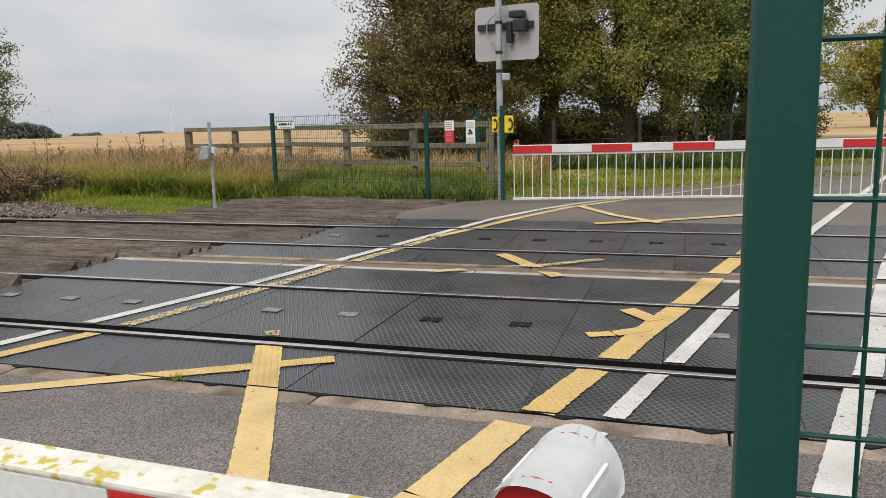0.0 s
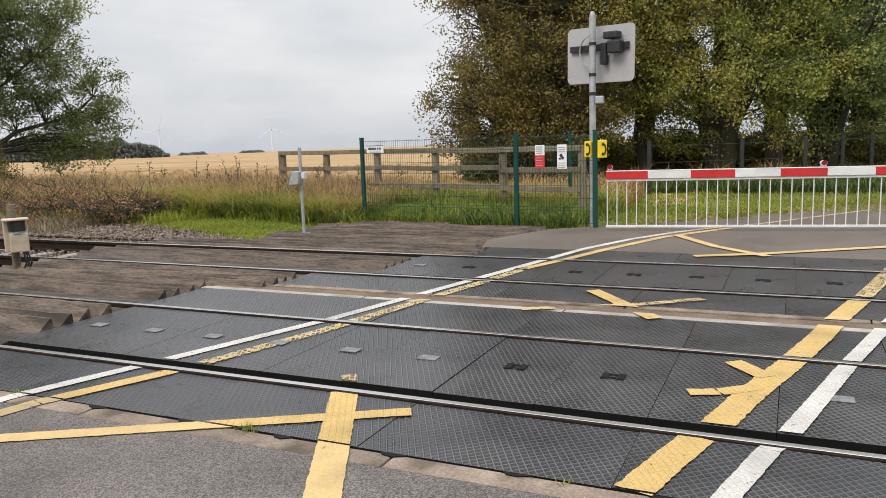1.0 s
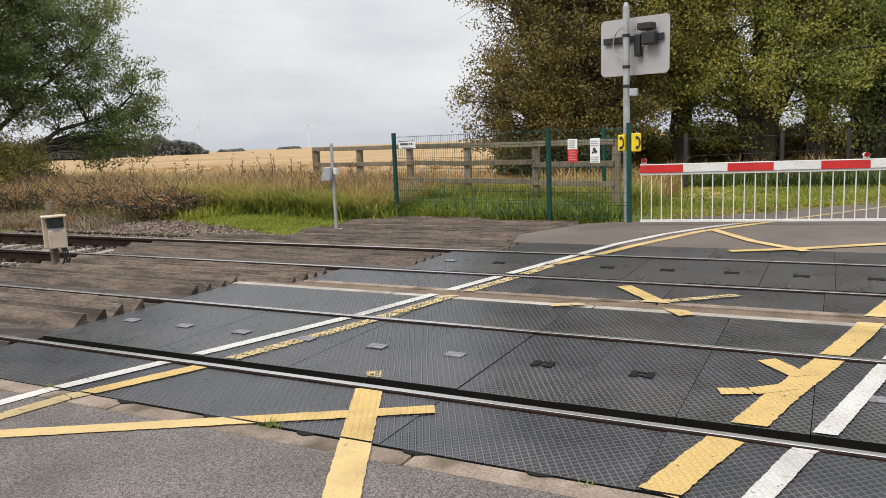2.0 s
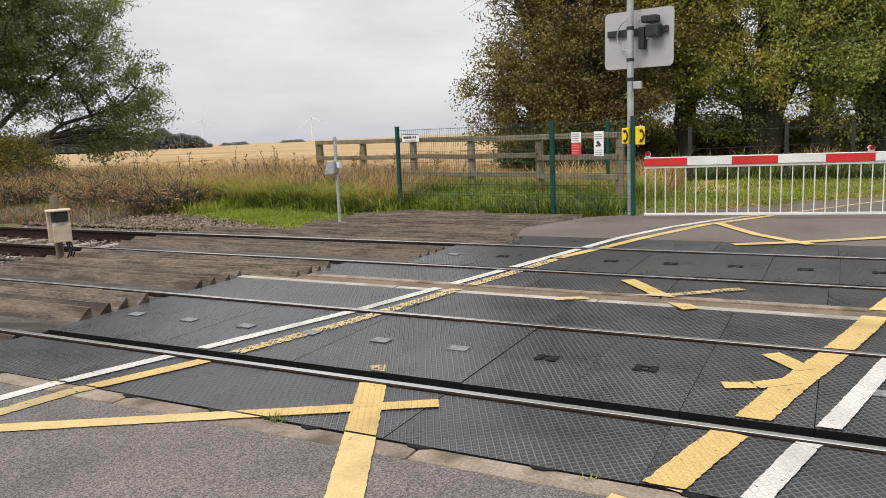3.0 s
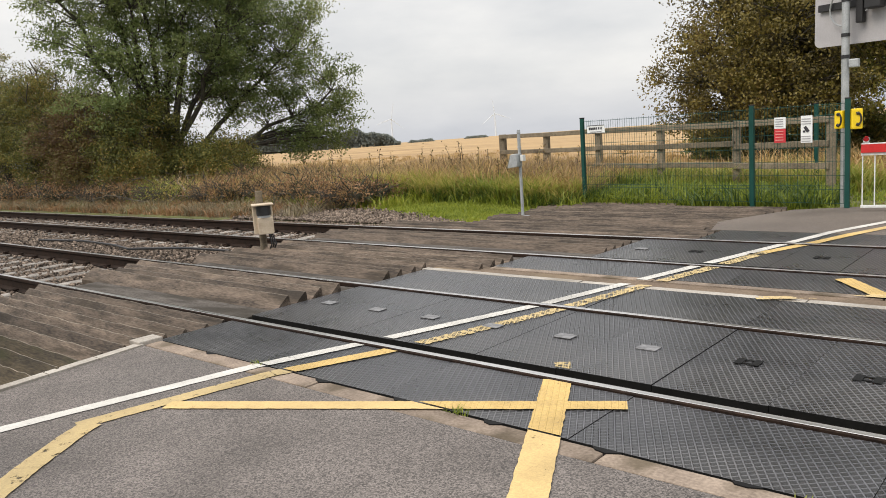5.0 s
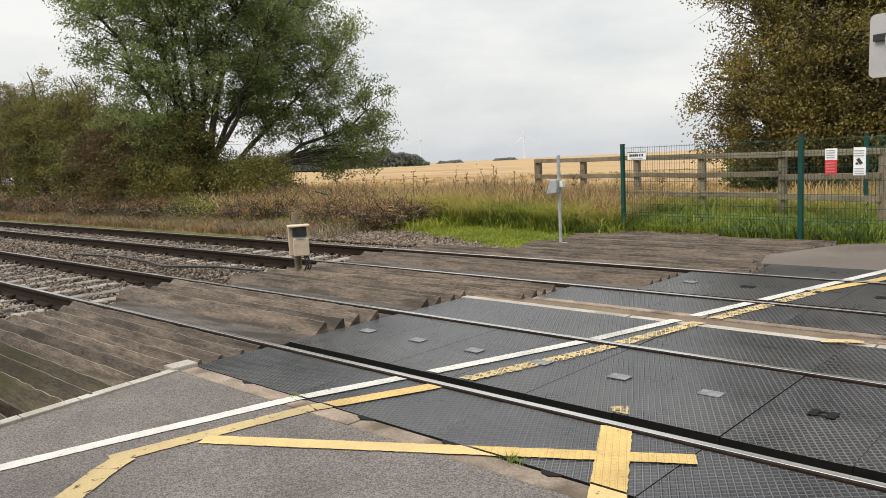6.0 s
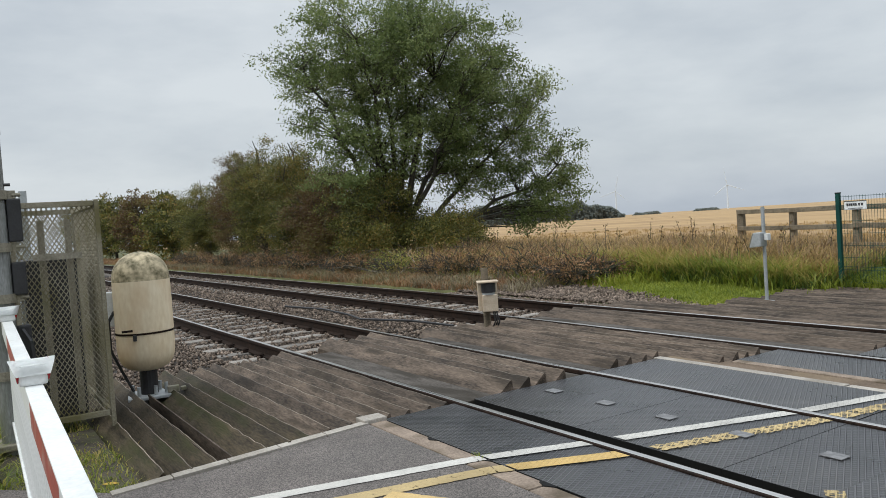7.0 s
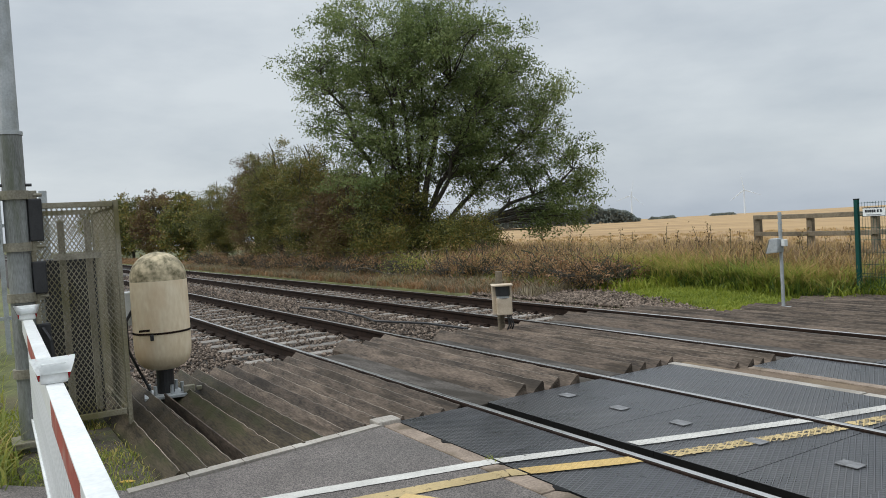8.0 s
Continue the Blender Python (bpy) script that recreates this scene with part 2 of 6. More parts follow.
GREEN_STEEL = material("green_powder_coat", (0.004, 0.045, 0.037), (0.006, 0.062, 0.050), scale=4, rough=0.5, bump=0.05, fine=120, stain=(0.010, 0.06, 0.05), stain_scale=3, stain_amount=0.3, spec=0.25)
GALV = material("galvanised_steel", (0.30, 0.32, 0.33), (0.46, 0.48, 0.49), scale=7, rough=0.5, bump=0.06, metal=0.35, stain=(0.24, 0.25, 0.22), stain_scale=4, stain_amount=0.5)
CAGE_STEEL = material("dirty_galvanised", (0.15, 0.135, 0.10), (0.30, 0.275, 0.215), scale=6, rough=0.65, bump=0.15, metal=0.2, stain=(0.10, 0.10, 0.03), stain_scale=2.5, stain_amount=0.7)
MOSSY_STEEL = material("mossy_mesh_steel", (0.15, 0.13, 0.085), (0.31, 0.285, 0.215), scale=4, rough=0.7, bump=0.15, metal=0.15, stain=(0.10, 0.085, 0.02), stain_scale=2.0, stain_amount=0.8)
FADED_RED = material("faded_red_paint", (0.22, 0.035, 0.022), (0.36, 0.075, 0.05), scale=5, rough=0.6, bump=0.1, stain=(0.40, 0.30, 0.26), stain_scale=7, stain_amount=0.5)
GREY_BOARD = material("grey_board", (0.36, 0.35, 0.36), (0.43, 0.42, 0.43), scale=3, rough=0.55, bump=0.03, stain=(0.33, 0.32, 0.31), stain_scale=3, stain_amount=0.4)
BLACK = material("black_plastic", (0.010, 0.010, 0.011), (0.024, 0.024, 0.026), scale=9, rough=0.5, bump=0.06)
WHITE_PAINT = material("white_paint", (0.58, 0.59, 0.58), (0.74, 0.75, 0.74), scale=4, rough=0.42, bump=0.05, stain=(0.52, 0.53, 0.48), stain_scale=3, stain_amount=0.35)
RED_PAINT = material("red_paint", (0.48, 0.016, 0.016), (0.62, 0.026, 0.024), scale=5, rough=0.42, bump=0.05, stain=(0.40, 0.03, 0.03), stain_scale=4, stain_amount=0.4)
YELLOW_BOX = material("yellow_plastic", (0.72, 0.50, 0.015), (0.85, 0.60, 0.02), scale=5, rough=0.45, bump=0.03)
RED_SIGN = material("red_sign", (0.52, 0.03, 0.04), (0.60, 0.04, 0.05), scale=4, rough=0.5, bump=0.0)
WHITE_SIGN = material("white_sign", (0.70, 0.72, 0.72), (0.80, 0.82, 0.82), scale=4, rough=0.5, bump=0.0)
SHELL = material("cream_shell", (0.66, 0.53, 0.35), (0.82, 0.71, 0.53), scale=2.2, rough=0.5, bump=0.06, fine=30, stain=(0.62, 0.41, 0.21), stain_scale=1.8, stain_amount=0.75, stretch=(1, 1, 0.35))
MOSS_SHELL = material("mossy_cap", (0.11, 0.095, 0.045), (0.60, 0.50, 0.33), scale=9, rough=0.75, bump=0.2, fine=25)
CREAM_BOX = material("cream_box", (0.46, 0.37, 0.27), (0.60, 0.50, 0.38), scale=5, rough=0.55, bump=0.05, stain=(0.34, 0.25, 0.17), stain_scale=4, stain_amount=0.6)
LENS_RED = material("red_lens", (0.30, 0.005, 0.01), (0.45, 0.01, 0.015), scale=20, rough=0.2, bump=0.1)
PAINT_WHITE = worn_paint("worn_white_line", (0.55, 0.53, 0.49), 0.34), worn_paint("worn_white_on_ribs", (0.55, 0.53, 0.49), 0.32, True)
PAINT_YELLOW = worn_paint("worn_yellow_line", (0.58, 0.41, 0.175), 0.35), worn_paint("worn_yellow_on_ribs", (0.57, 0.385, 0.135), 0.31, True)
PAINT_FAINT = worn_paint("faint_yellow_line", (0.54, 0.40, 0.20), 0.455), worn_paint("faint_yellow_on_ribs", (0.56, 0.42, 0.20), 0.46, True)
PAINT_FADED = worn_paint("faded_yellow_line", (0.46, 0.345, 0.165), 0.40), PAINT_FAINT[1]
STONE = material("ballast_stone", (0.040, 0.029, 0.022), (0.25, 0.195, 0.155), scale=9, rough=0.9, bump=0.4, isl=0.60, spec=0.25)
SLEEPER = material("sleeper_concrete", (0.085, 0.073, 0.062), (0.31, 0.28, 0.25), scale=6, rough=0.9, bump=0.4, rnd=0.3, stain=(0.10, 0.083, 0.07), stain_scale=3, stain_amount=0.8)


# ---- mesh helpers ----
def part(name, bm, mat, parent=None, label="", smooth=False):
    me = bpy.data.meshes.new(name)
    bm.normal_update()
    bm.to_mesh(me)
    bm.free()
    me.materials.append(mat)
    if smooth:
        for p in me.polygons:
            p.use_smooth = True
    ob = new(name, me)
    if parent is not None:
        ob.parent = parent
    if label:
        tagged(ob, label)
    return ob


def rawmesh(name, verts, faces, mat, parent=None, label="", smooth=False):
    me = bpy.data.meshes.new(name)
    me.from_pydata(verts, [], faces)
    me.update()
    me.materials.append(mat)
    if smooth:
        me.polygons.foreach_set("use_smooth", [True] * len(me.polygons))
    ob = new(name, me)
    if parent is not None:
        ob.parent = parent
    if label:
        tagged(ob, label)
    return ob


def thing(name, x, y, z=0.0, turn=0.0, label="", category="", group="", kind=""):
    ob = new(name)
    ob.matrix_world = pose(x, y, z, 0, 0, turn)
    return tagged(ob, label, category, group, kind)


def box(bm, cx, cy, cz, sx, sy, sz, m=None, bevel=0.0):
    t = Matrix.LocRotScale((cx, cy, cz), None, (sx, sy, sz))
    if m is not None:
        t = m @ t
    vs = bmesh.ops.create_cube(bm, size=1.0, matrix=t)["verts"]
    if bevel:
        es = list({e for v in vs for e in v.link_edges})
        bmesh.ops.bevel(bm, geom=es, offset=bevel, segments=2, affect="EDGES", profile=0.6)
    return bm


def bar(bm, p, q, r, sides=8, r2=None, cap=True):
    p, q = Vector(p), Vector(q)
    d = q - p
    m = Matrix.Translation((p + q) / 2) @ d.to_track_quat("Z", "Y").to_matrix().to_4x4()
    bmesh.ops.create_cone(bm, cap_ends=cap, segments=sides, radius1=r, radius2=r if r2 is None else r2, depth=d.length, matrix=m)
    return bm


def tube(bm, pts, r, sides=6):
    for a, b in zip(pts, pts[1:]):
        bar(bm, a, b, r, sides)
    return bm


def lathe(bm, profile, seg=32, cx=0.0, cy=0.0):
    rings = []
    for r, z in profile:
        if r < 1e-5:
            rings.append([bm.verts.new((cx, cy, z))])
        else:
            rings.append([bm.verts.new((cx + r * math.cos(2 * math.pi * i / seg), cy + r * math.sin(2 * math.pi * i / seg), z)) for i in range(seg)])
    for a, b in zip(rings, rings[1:]):
        for i in range(seg):
            j = (i + 1) % seg
            if len(a) == 1 and len(b) == 1:
                continue
            if len(a) == 1:
                bm.faces.new((a[0], b[j], b[i]))
            elif len(b) == 1:
                bm.faces.new((a[i], a[j], b[0]))
            else:
                bm.faces.new((a[i], a[j], b[j], b[i]))
    return bm


def slab(bm, outline, top, thick):
    """A flat slab with any outline, given anticlockwise from above."""
    lo = [bm.verts.new((x, y, top - thick)) for x, y in outline]
    hi = [bm.verts.new((x, y, top)) for x, y in outline]
    bm.faces.new(hi)
    bm.faces.new(lo[::-1])
    n = len(outline)
    for i in range(n):
        j = (i + 1) % n
        bm.faces.new((lo[i], lo[j], hi[j], hi[i]))
    return bm


def B():
    return bmesh.new()


# ---- plan ----
R1, R2, R3, R4 = 0.0, 1.505, 3.53, 5.01      # rail centre lines
PANEL_L, PANEL_R = -5.52, 6.3
LEAN = 0.27                                  # the road runs this much to +x for each metre of +y

# ---- ground ----
def field_edge(x):
    return 10.4 - 0.36 * (x + 5.0) if x < -5 else 10.4 + 0.1 * (x + 5)


def ground_height(x, y):
    n = noise.noise((x * 0.35, y * 0.35, 3.0)) * 0.10 + noise.noise((x * 1.4, y * 1.4, 7.0)) * 0.03
    far = max(0.0, min(1.0, (y - 6.3) / 2.5))
    side = max(0.0, min(1.0, (-7.8 - x) / 2.0)) if y > 0 else 0.0
    h = -0.10
    if -2.5 < y < 6.0 and x < -5.6:
        return -0.4
    if y > 6.2 and x < -7.6:
        h += far * side * (0.18 + n)
    elif y > 8.9:
        h += 0.08 * min(1.0, (y - 8.9)) + 0.5 * n * min(1.0, (y - 8.9))
    if y < -3.8:
        h += 0.3 * n
    if y > 60 or x < -120 or x > 120:
        h = -0.1
    away = max(0.0, 0.643 * y - 0.766 * min(x, 0.0) - 26.0) if y > 12 else 0.0
    return h - 0.0088 * away


def build_ground():
    xs = sorted({*[-3800, -2400, -1400, -800, -480, -300, -200, -150, -120, -90, -75], *[v * 1.0 for v in range(-62, -24, 2)], *[v * 0.5 for v in range(-48, 24)], *range(12, 40, 3), 60, 100, 200, 500, 1200, 3000})
    ys = sorted({*[-2500, -800, -300, -100, -50, -30, -20, -14, -10, -7, -5.5, -4.2], *[v * 0.5 for v in range(-6, 36)], -2.55, -2.45, 5.95, 6.05, *range(18, 48, 3), 60, 90, 140, 220, 350, 600, 1000, 1800, 3000, 4200})
    verts = [(x, y, ground_height(x, y)) for y in ys for x in xs]
    w = len(xs)
    faces = [(j * w + i, j * w + i + 1, (j + 1) * w + i + 1, (j + 1) * w + i) for j in range(len(ys) - 1) for i in range(w - 1)]
    ob = rawmesh("ground", verts, faces, ground_material(), smooth=True)
    tagged(ob, "rough grass verge running into a pale stubble field", "ground", kind="structure")


def ground_material():
    m = material("ground", (0.055, 0.062, 0.020), (0.125, 0.13, 0.042), scale=1.2, rough=0.95, bump=0.6, fine=22, stain=(0.085, 0.062, 0.036), stain_scale=0.5, stain_amount=0.8, dist=0.05)
    n, l = m.node_tree.nodes, m.node_tree.links
    b = n["Principled BSDF"]
    base = b.inputs["Base Color"].links[0].from_socket
    tc = n.new("ShaderNodeTexCoord")
    sep = n.new("ShaderNodeSeparateXYZ")
    l.new(tc.outputs["Object"], sep.inputs[0])
    # the stubble begins behind the timber fence and the hedge
    e = n.new("ShaderNodeMath")
    e.operation = "MULTIPLY_ADD"
    e.inputs[1].default_value = 0.16
    l.new(sep.outputs[0], e.inputs[0])
    l.new(sep.outputs[1], e.inputs[2])
    nz = n.new("ShaderNodeTexNoise")
    nz.inputs["Scale"].default_value = 0.7
    l.new(tc.outputs["Object"], nz.inputs["Vector"])
    e2 = n.new("ShaderNodeMath")
    e2.operation = "ADD"
    l.new(e.outputs[0], e2.inputs[0])
    l.new(nz.outputs["Fac"], e2.inputs[1])
    mask = n.new("ShaderNodeMapRange")
    mask.inputs[1].default_value, mask.inputs[2].default_value = 12.0, 13.0
    l.new(e2.outputs[0], mask.inputs[0])
    # only to the left of the lane
    ln = n.new("ShaderNodeMath")
    ln.operation = "MULTIPLY_ADD"
    ln.inputs[1].default_value = -0.28
    l.new(sep.outputs[1], ln.inputs[0])
    l.new(sep.outputs[0], ln.inputs[2])
    lm = n.new("ShaderNodeMapRange")
    lm.inputs[1].default_value, lm.inputs[2].default_value = -4.0, -6.0
    l.new(ln.outputs[0], lm.inputs[0])
    far = n.new("ShaderNodeMapRange")
    far.inputs[1].default_value, far.inputs[2].default_value = 36.0, 40.0
    l.new(sep.outputs[1], far.inputs[0])
    mxx = n.new("ShaderNodeMath")
    mxx.operation = "MAXIMUM"
    l.new(lm.outputs[0], mxx.inputs[0])
    l.new(far.outputs[0], mxx.inputs[1])
    mm = n.new("ShaderNodeMath")
    mm.operation = "MULTIPLY"
    l.new(mask.outputs[0], mm.inputs[0])
    l.new(mxx.outputs[0], mm.inputs[1])
    st = n.new("ShaderNodeTexNoise")
    st.inputs["Scale"].default_value, st.inputs["Detail"].default_value = 0.05, 8
    stm = n.new("ShaderNodeMapping")
    stm.inputs["Scale"].default_value = (0.35, 1.6, 1)
    stm.inputs["Rotation"].default_value = (0, 0, radians(-25))
    l.new(tc.outputs["Object"], stm.inputs[0])
    l.new(stm.outputs[0], st.inputs["Vector"])
    rr = n.new("ShaderNodeValToRGB")
    rr.color_ramp.elements[0].position, rr.color_ramp.elements[0].color = 0.35, (0.25, 0.155, 0.068, 1)
    rr.color_ramp.elements[1].position, rr.color_ramp.elements[1].color = 0.65, (0.41, 0.272, 0.125, 1)
    l.new(st.outputs["Fac"], rr.inputs[0])
    mx = n.new("ShaderNodeMixRGB")
    l.new(mm.outputs[0], mx.inputs[0])
    l.new(base, mx.inputs[1])
    l.new(rr.outputs[0], mx.inputs[2])
    l.new(mx.outputs[0], b.inputs["Base Color"])
    return m


build_ground()


# ---- roads, beams, panels ----
def road_near():
    bm = B()
    slab(bm, [(-5.9, -14), (10, -14), (10, -0.87), (-5.43, -0.87), (-5.27, -1.75), (-5.17, -2.3), (-5.2, -2.75), (-5.9, -3.4)], 0.0, 0.25)
    bmesh.ops.triangulate(bm, faces=bm.faces[:])
    tagged(part("road_near", bm, ASPHALT), "grey worn asphalt road with exposed chippings", "road", kind="structure")


def road_far():
    bm = B()
    slab(bm, [(-3.7, 5.86), (8.5, 5.86), (7.4, 9.0), (7.2, 13), (8.4, 20), (12.8, 36), (21, 66), (60, 200), (55, 200), (18, 66), (10.2, 36), (5.2, 20), (2.2, 13.8), (-0.3, 10.4), (-2.5, 8.5), (-3.35, 8.0), (-3.9, 6.6)], 0.0, 0.25)
    bmesh.ops.triangulate(bm, faces=bm.faces[:])
    tagged(part("road_far", bm, ASPHALT_FAR), "brown-grey asphalt lane leading away past trees", "road", kind="structure")


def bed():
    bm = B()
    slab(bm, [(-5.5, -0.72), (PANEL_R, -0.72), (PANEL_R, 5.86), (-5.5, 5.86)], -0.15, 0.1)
    tagged(part("crossing_bed", bm, GAP_SHADE), "dark bed under the crossing panels", "ground", kind="structure")


def beam(name, x0, x1, y, w, mat, label, piece=1.85):
    owner = thing(name, 0, 0, 0, 0, label, "concrete beam", kind="structure")
    n = max(1, round((x1 - x0) / piece))
    step = (x1 - x0) / n
    me = None
    for i in range(n):
        if me is None:
            bm = B()
            box(bm, 0, 0, -0.1, step - 0.012, w, 0.2, bevel=0.008)
            ob = part("block", bm, mat, owner)
            me = ob.data
        else:
            ob = new("block", me)
            ob.parent = owner
        ob.location = (x0 + (i + 0.5) * step, y + random.uniform(-0.006, 0.006), random.uniform(-0.004, 0.001))


def panel_row(name, x0, x1, y0, y1, step, label, marks=(), grid=0.0):
    """One row of panels between or beside the rails; each panel is a piece, with a lifting plate on some."""
    owner = thing(name, 0, 0, 0, 0, label, "crossing deck", "rows of crossing panels", kind="structure")
    k0, k1 = math.floor((x0 - grid) / step + 0.5), math.floor((x1 - grid) / step + 0.5)
    bm = B()
    box(bm, 0, 0, -0.05, step - 0.003, y1 - y0, 0.1, bevel=0.0025)
    shared = None
    for k in range(k0, k1):
        if shared is None:
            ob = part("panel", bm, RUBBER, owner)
            ob.data.materials.append(RECESS_SHADE)
            # side faces go near-black to paint the shade in joints and flangeways
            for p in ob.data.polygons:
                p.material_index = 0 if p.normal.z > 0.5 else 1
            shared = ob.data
        else:
            ob = new("panel", shared)
            ob.parent = owner
        ob.location = (grid + (k + 0.5) * step, (y0 + y1) / 2, random.uniform(-0.004, 0.002))
    return owner


def lifting_plate(x, y, pale):
    bm = B()
    s = 0.14
    if pale:
        box(bm, 0, 0, 0.002, s, 0.10, 0.005, bevel=0.001)
    else:
        for dx in (-0.048, 0.048):
            box(bm, dx, 0, 0.002, 0.045, 0.105, 0.004)
        for dy in (-0.03, 0.03):
            box(bm, 0, dy, 0.002, 0.045, 0.016, 0.004)
    ob = part("lifting_plate", bm, PLATE if pale else RECESS_SHADE)
    ob.location = (x, y, 0.003)
    tagged(ob, "pale filled lifting socket in a rubber panel" if pale else "black slotted lifting socket in a rubber panel", "panel socket", "panel sockets")


STEP = 0.624
GRID = -0.512
road_near()
road_far()
bed()
beam("edge_beam_near", -5.46, PANEL_R, -0.79, 0.14, CONCRETE, "brown concrete edge beam beside the rubber panels")
# flat dark slabs on the beam stand in for shaded hollows
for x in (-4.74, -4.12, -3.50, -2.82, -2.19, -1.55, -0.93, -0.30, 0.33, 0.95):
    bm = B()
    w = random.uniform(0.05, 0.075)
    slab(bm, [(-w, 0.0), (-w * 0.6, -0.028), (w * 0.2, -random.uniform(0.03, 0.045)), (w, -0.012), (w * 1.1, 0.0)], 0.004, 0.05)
    ob = part("pocket_shade", bm, RECESS_SHADE)
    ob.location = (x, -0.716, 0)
    tagged(ob, "flat near-black slab painting the shade of a chipped lifting pocket", "pocket", "pockets in the edge beam")
beam("edge_beam_mid", -5.55, PANEL_R, 2.46, 0.10, PALE_CONCRETE, "pale worn concrete strip between the two tracks")
beam("edge_beam_mid_far", -4.85, PANEL_R, 2.76, 0.10, CONCRETE, "brown worn concrete strip between the two tracks")
bm = B()
slab(bm, [(-5.5, 2.50), (PANEL_R, 2.50), (PANEL_R, 2.72), (-5.5, 2.72)], -0.012, 0.12)
tagged(part("middle_strip", bm, BROWN_STRIP), "brown dirty strip between the two tracks", "ground", kind="structure")

# ---- rails ----
def rail(y):
    prof = [(-0.070, -0.17), (0.070, -0.17), (0.070, -0.158), (0.012, -0.135), (0.010, -0.05), (0.035, -0.035), (0.035, -0.006), (0.027, 0.0), (-0.027, 0.0), (-0.035, -0.006), (-0.035, -0.035), (-0.010, -0.05), (-0.012, -0.135), (-0.070, -0.158)]
    bm = B()
    xs = (-320, 40)
    a = [bm.verts.new((xs[0], v, z)) for v, z in prof]
    b = [bm.verts.new((xs[1], v, z)) for v, z in prof]
    n = len(prof)
    for i in range(n):
        j = (i + 1) % n
        bm.faces.new((a[i], b[i], b[j], a[j]))
    bm.faces.new(a)
    bm.faces.new(b[::-1])
    bmesh.ops.recalc_face_normals(bm, faces=bm.faces[:])
    owner = thing("rail", 0, y, 0.012, 0, "long steel running rail, rusty sides and a bright worn top", "rail", "four running rails")
    ob = part("rail_body", bm, RAIL_RUST, owner, "dark rusty web and foot")
    bm = B()
    v = [[bm.verts.new((x, yy, z)) for yy, z in ((-0.024, -0.0005), (-0.020, 0.0015), (0.020, 0.0015), (0.024, -0.0005))] for x in xs]
    for k in range(3):
        bm.faces.new((v[0][k], v[1][k], v[1][k + 1], v[0][k + 1]))
    bmesh.ops.recalc_face_normals(bm, faces=bm.faces[:])
    part("running_surface", bm, RAIL_TOP, owner, "bright worn running surface")


for y in (R1, R2, R3, R4):
    rail(y)


# ---- painted lines ----
BANDS = [(-20, -0.86, 0), (-0.86, -0.72, 0), (-0.702, -0.045, 1), (0.175, 1.445, 1), (1.56, 2.41, 1), (2.41, 2.508, 0), (2.712, 2.82, 0), (2.82, 3.485, 1), (3.665, 4.955, 1), (5.06, 5.855, 1), (5.855, 90, 0)]


LAID = []


def paint(pts, width, mat, label, rag=0.003):
    """A line along pts, laid a few millimetres proud and cut away over the rails and gaps; the width is taken across the line."""
    bm = B()
    LAID.append(1)
    z = 0.0045 + 0.00035 * len(LAID)
    for (x0, y0), (x1, y1) in zip(pts, pts[1:]):
        ln = math.hypot(x1 - x0, y1 - y0)
        nx, ny = (y1 - y0) / ln, -(x1 - x0) / ln
        n = max(2, int(ln / 0.028))
        row = []
        for i in range(n + 1):
            t = i / n
            cx, cy = x0 + (x1 - x0) * t, y0 + (y1 - y0) * t
            h0, h1 = width / 2 + random.uniform(-rag, rag), width / 2 + random.uniform(-rag, rag)
            row.append((bm.verts.new((cx - nx * h0, cy - ny * h0, z)), bm.verts.new((cx + nx * h1, cy + ny * h1, z))))
        for (p, q), (r, s) in zip(row, row[1:]):
            bm.faces.new((p, q, s, r))
    lo, hi = min(v.co.y for v in bm.verts), max(v.co.y for v in bm.verts)
    for c in sorted({e for a, b, _ in BANDS for e in (a, b)}):
        if lo < c < hi:
            bmesh.ops.bisect_plane(bm, geom=bm.verts[:] + bm.edges[:] + bm.faces[:], plane_co=(0, c, 0), plane_no=(0, 1, 0), dist=1e-5)
    gone = []
    for f in bm.faces:
        c = f.calc_center_median().y
        hit = [k for a, b, k in BANDS if a <= c <= b]
        if hit:
            f.material_index = hit[0]
        else:
            gone.append(f)
    bmesh.ops.delete(bm, geom=gone, context="FACES")
    bmesh.ops.recalc_face_normals(bm, faces=bm.faces[:])
    for f in bm.faces:
        if f.normal.z < 0:
            f.normal_flip()
    ob = part("road_marking", bm, mat[0])
    ob.data.materials.append(mat[1])
    tagged(ob, label, "road marking", "painted road markings", kind="structure")


W, Y = "worn white painted edge line", "worn yellow painted box-junction line"
paint([(-5.0, -5.0), (-4.52, -2.5), (-4.40, -1.9), (-4.15, -0.76), (-3.85, 0.1), (-3.38, 1.54), (-2.87, 3.62), (-2.31, 5.94), (-1.9, 7.0), (-1.41, 7.88), (-1.1, 8.3)], 0.105, PAINT_WHITE, W)
paint([(-1.1, 8.3), (-0.2, 9.3), (1.4, 11.6)], 0.09, PAINT_FAINT, "worn pale edge line almost gone")
paint([(-4.12, -1.95), (-4.0, -1.3), (-3.90, -0.80), (-3.60, -0.10), (-3.50, 0.18)], 0.125, (PAINT_FADED[0], PAINT_YELLOW[1]), Y)
paint([(-3.52, 0.14), (-3.2, 1.26), (-2.98, 2.33), (-2.75, 3.39), (-2.56, 4.4)], 0.12, PAINT_FAINT, "faded yellow painted line half worn away", 0.012)
paint([(-2.56, 4.4), (-2.29, 5.11), (-2.06, 5.85), (-1.5, 7.3), (-1.05, 8.0), (-0.7, 8.5)], 0.12, PAINT_YELLOW, Y, 0.0035)
paint([(-3.97, -1.50), (-2.7, -0.76), (-1.72, -0.19)], 0.115, PAINT_YELLOW, Y)
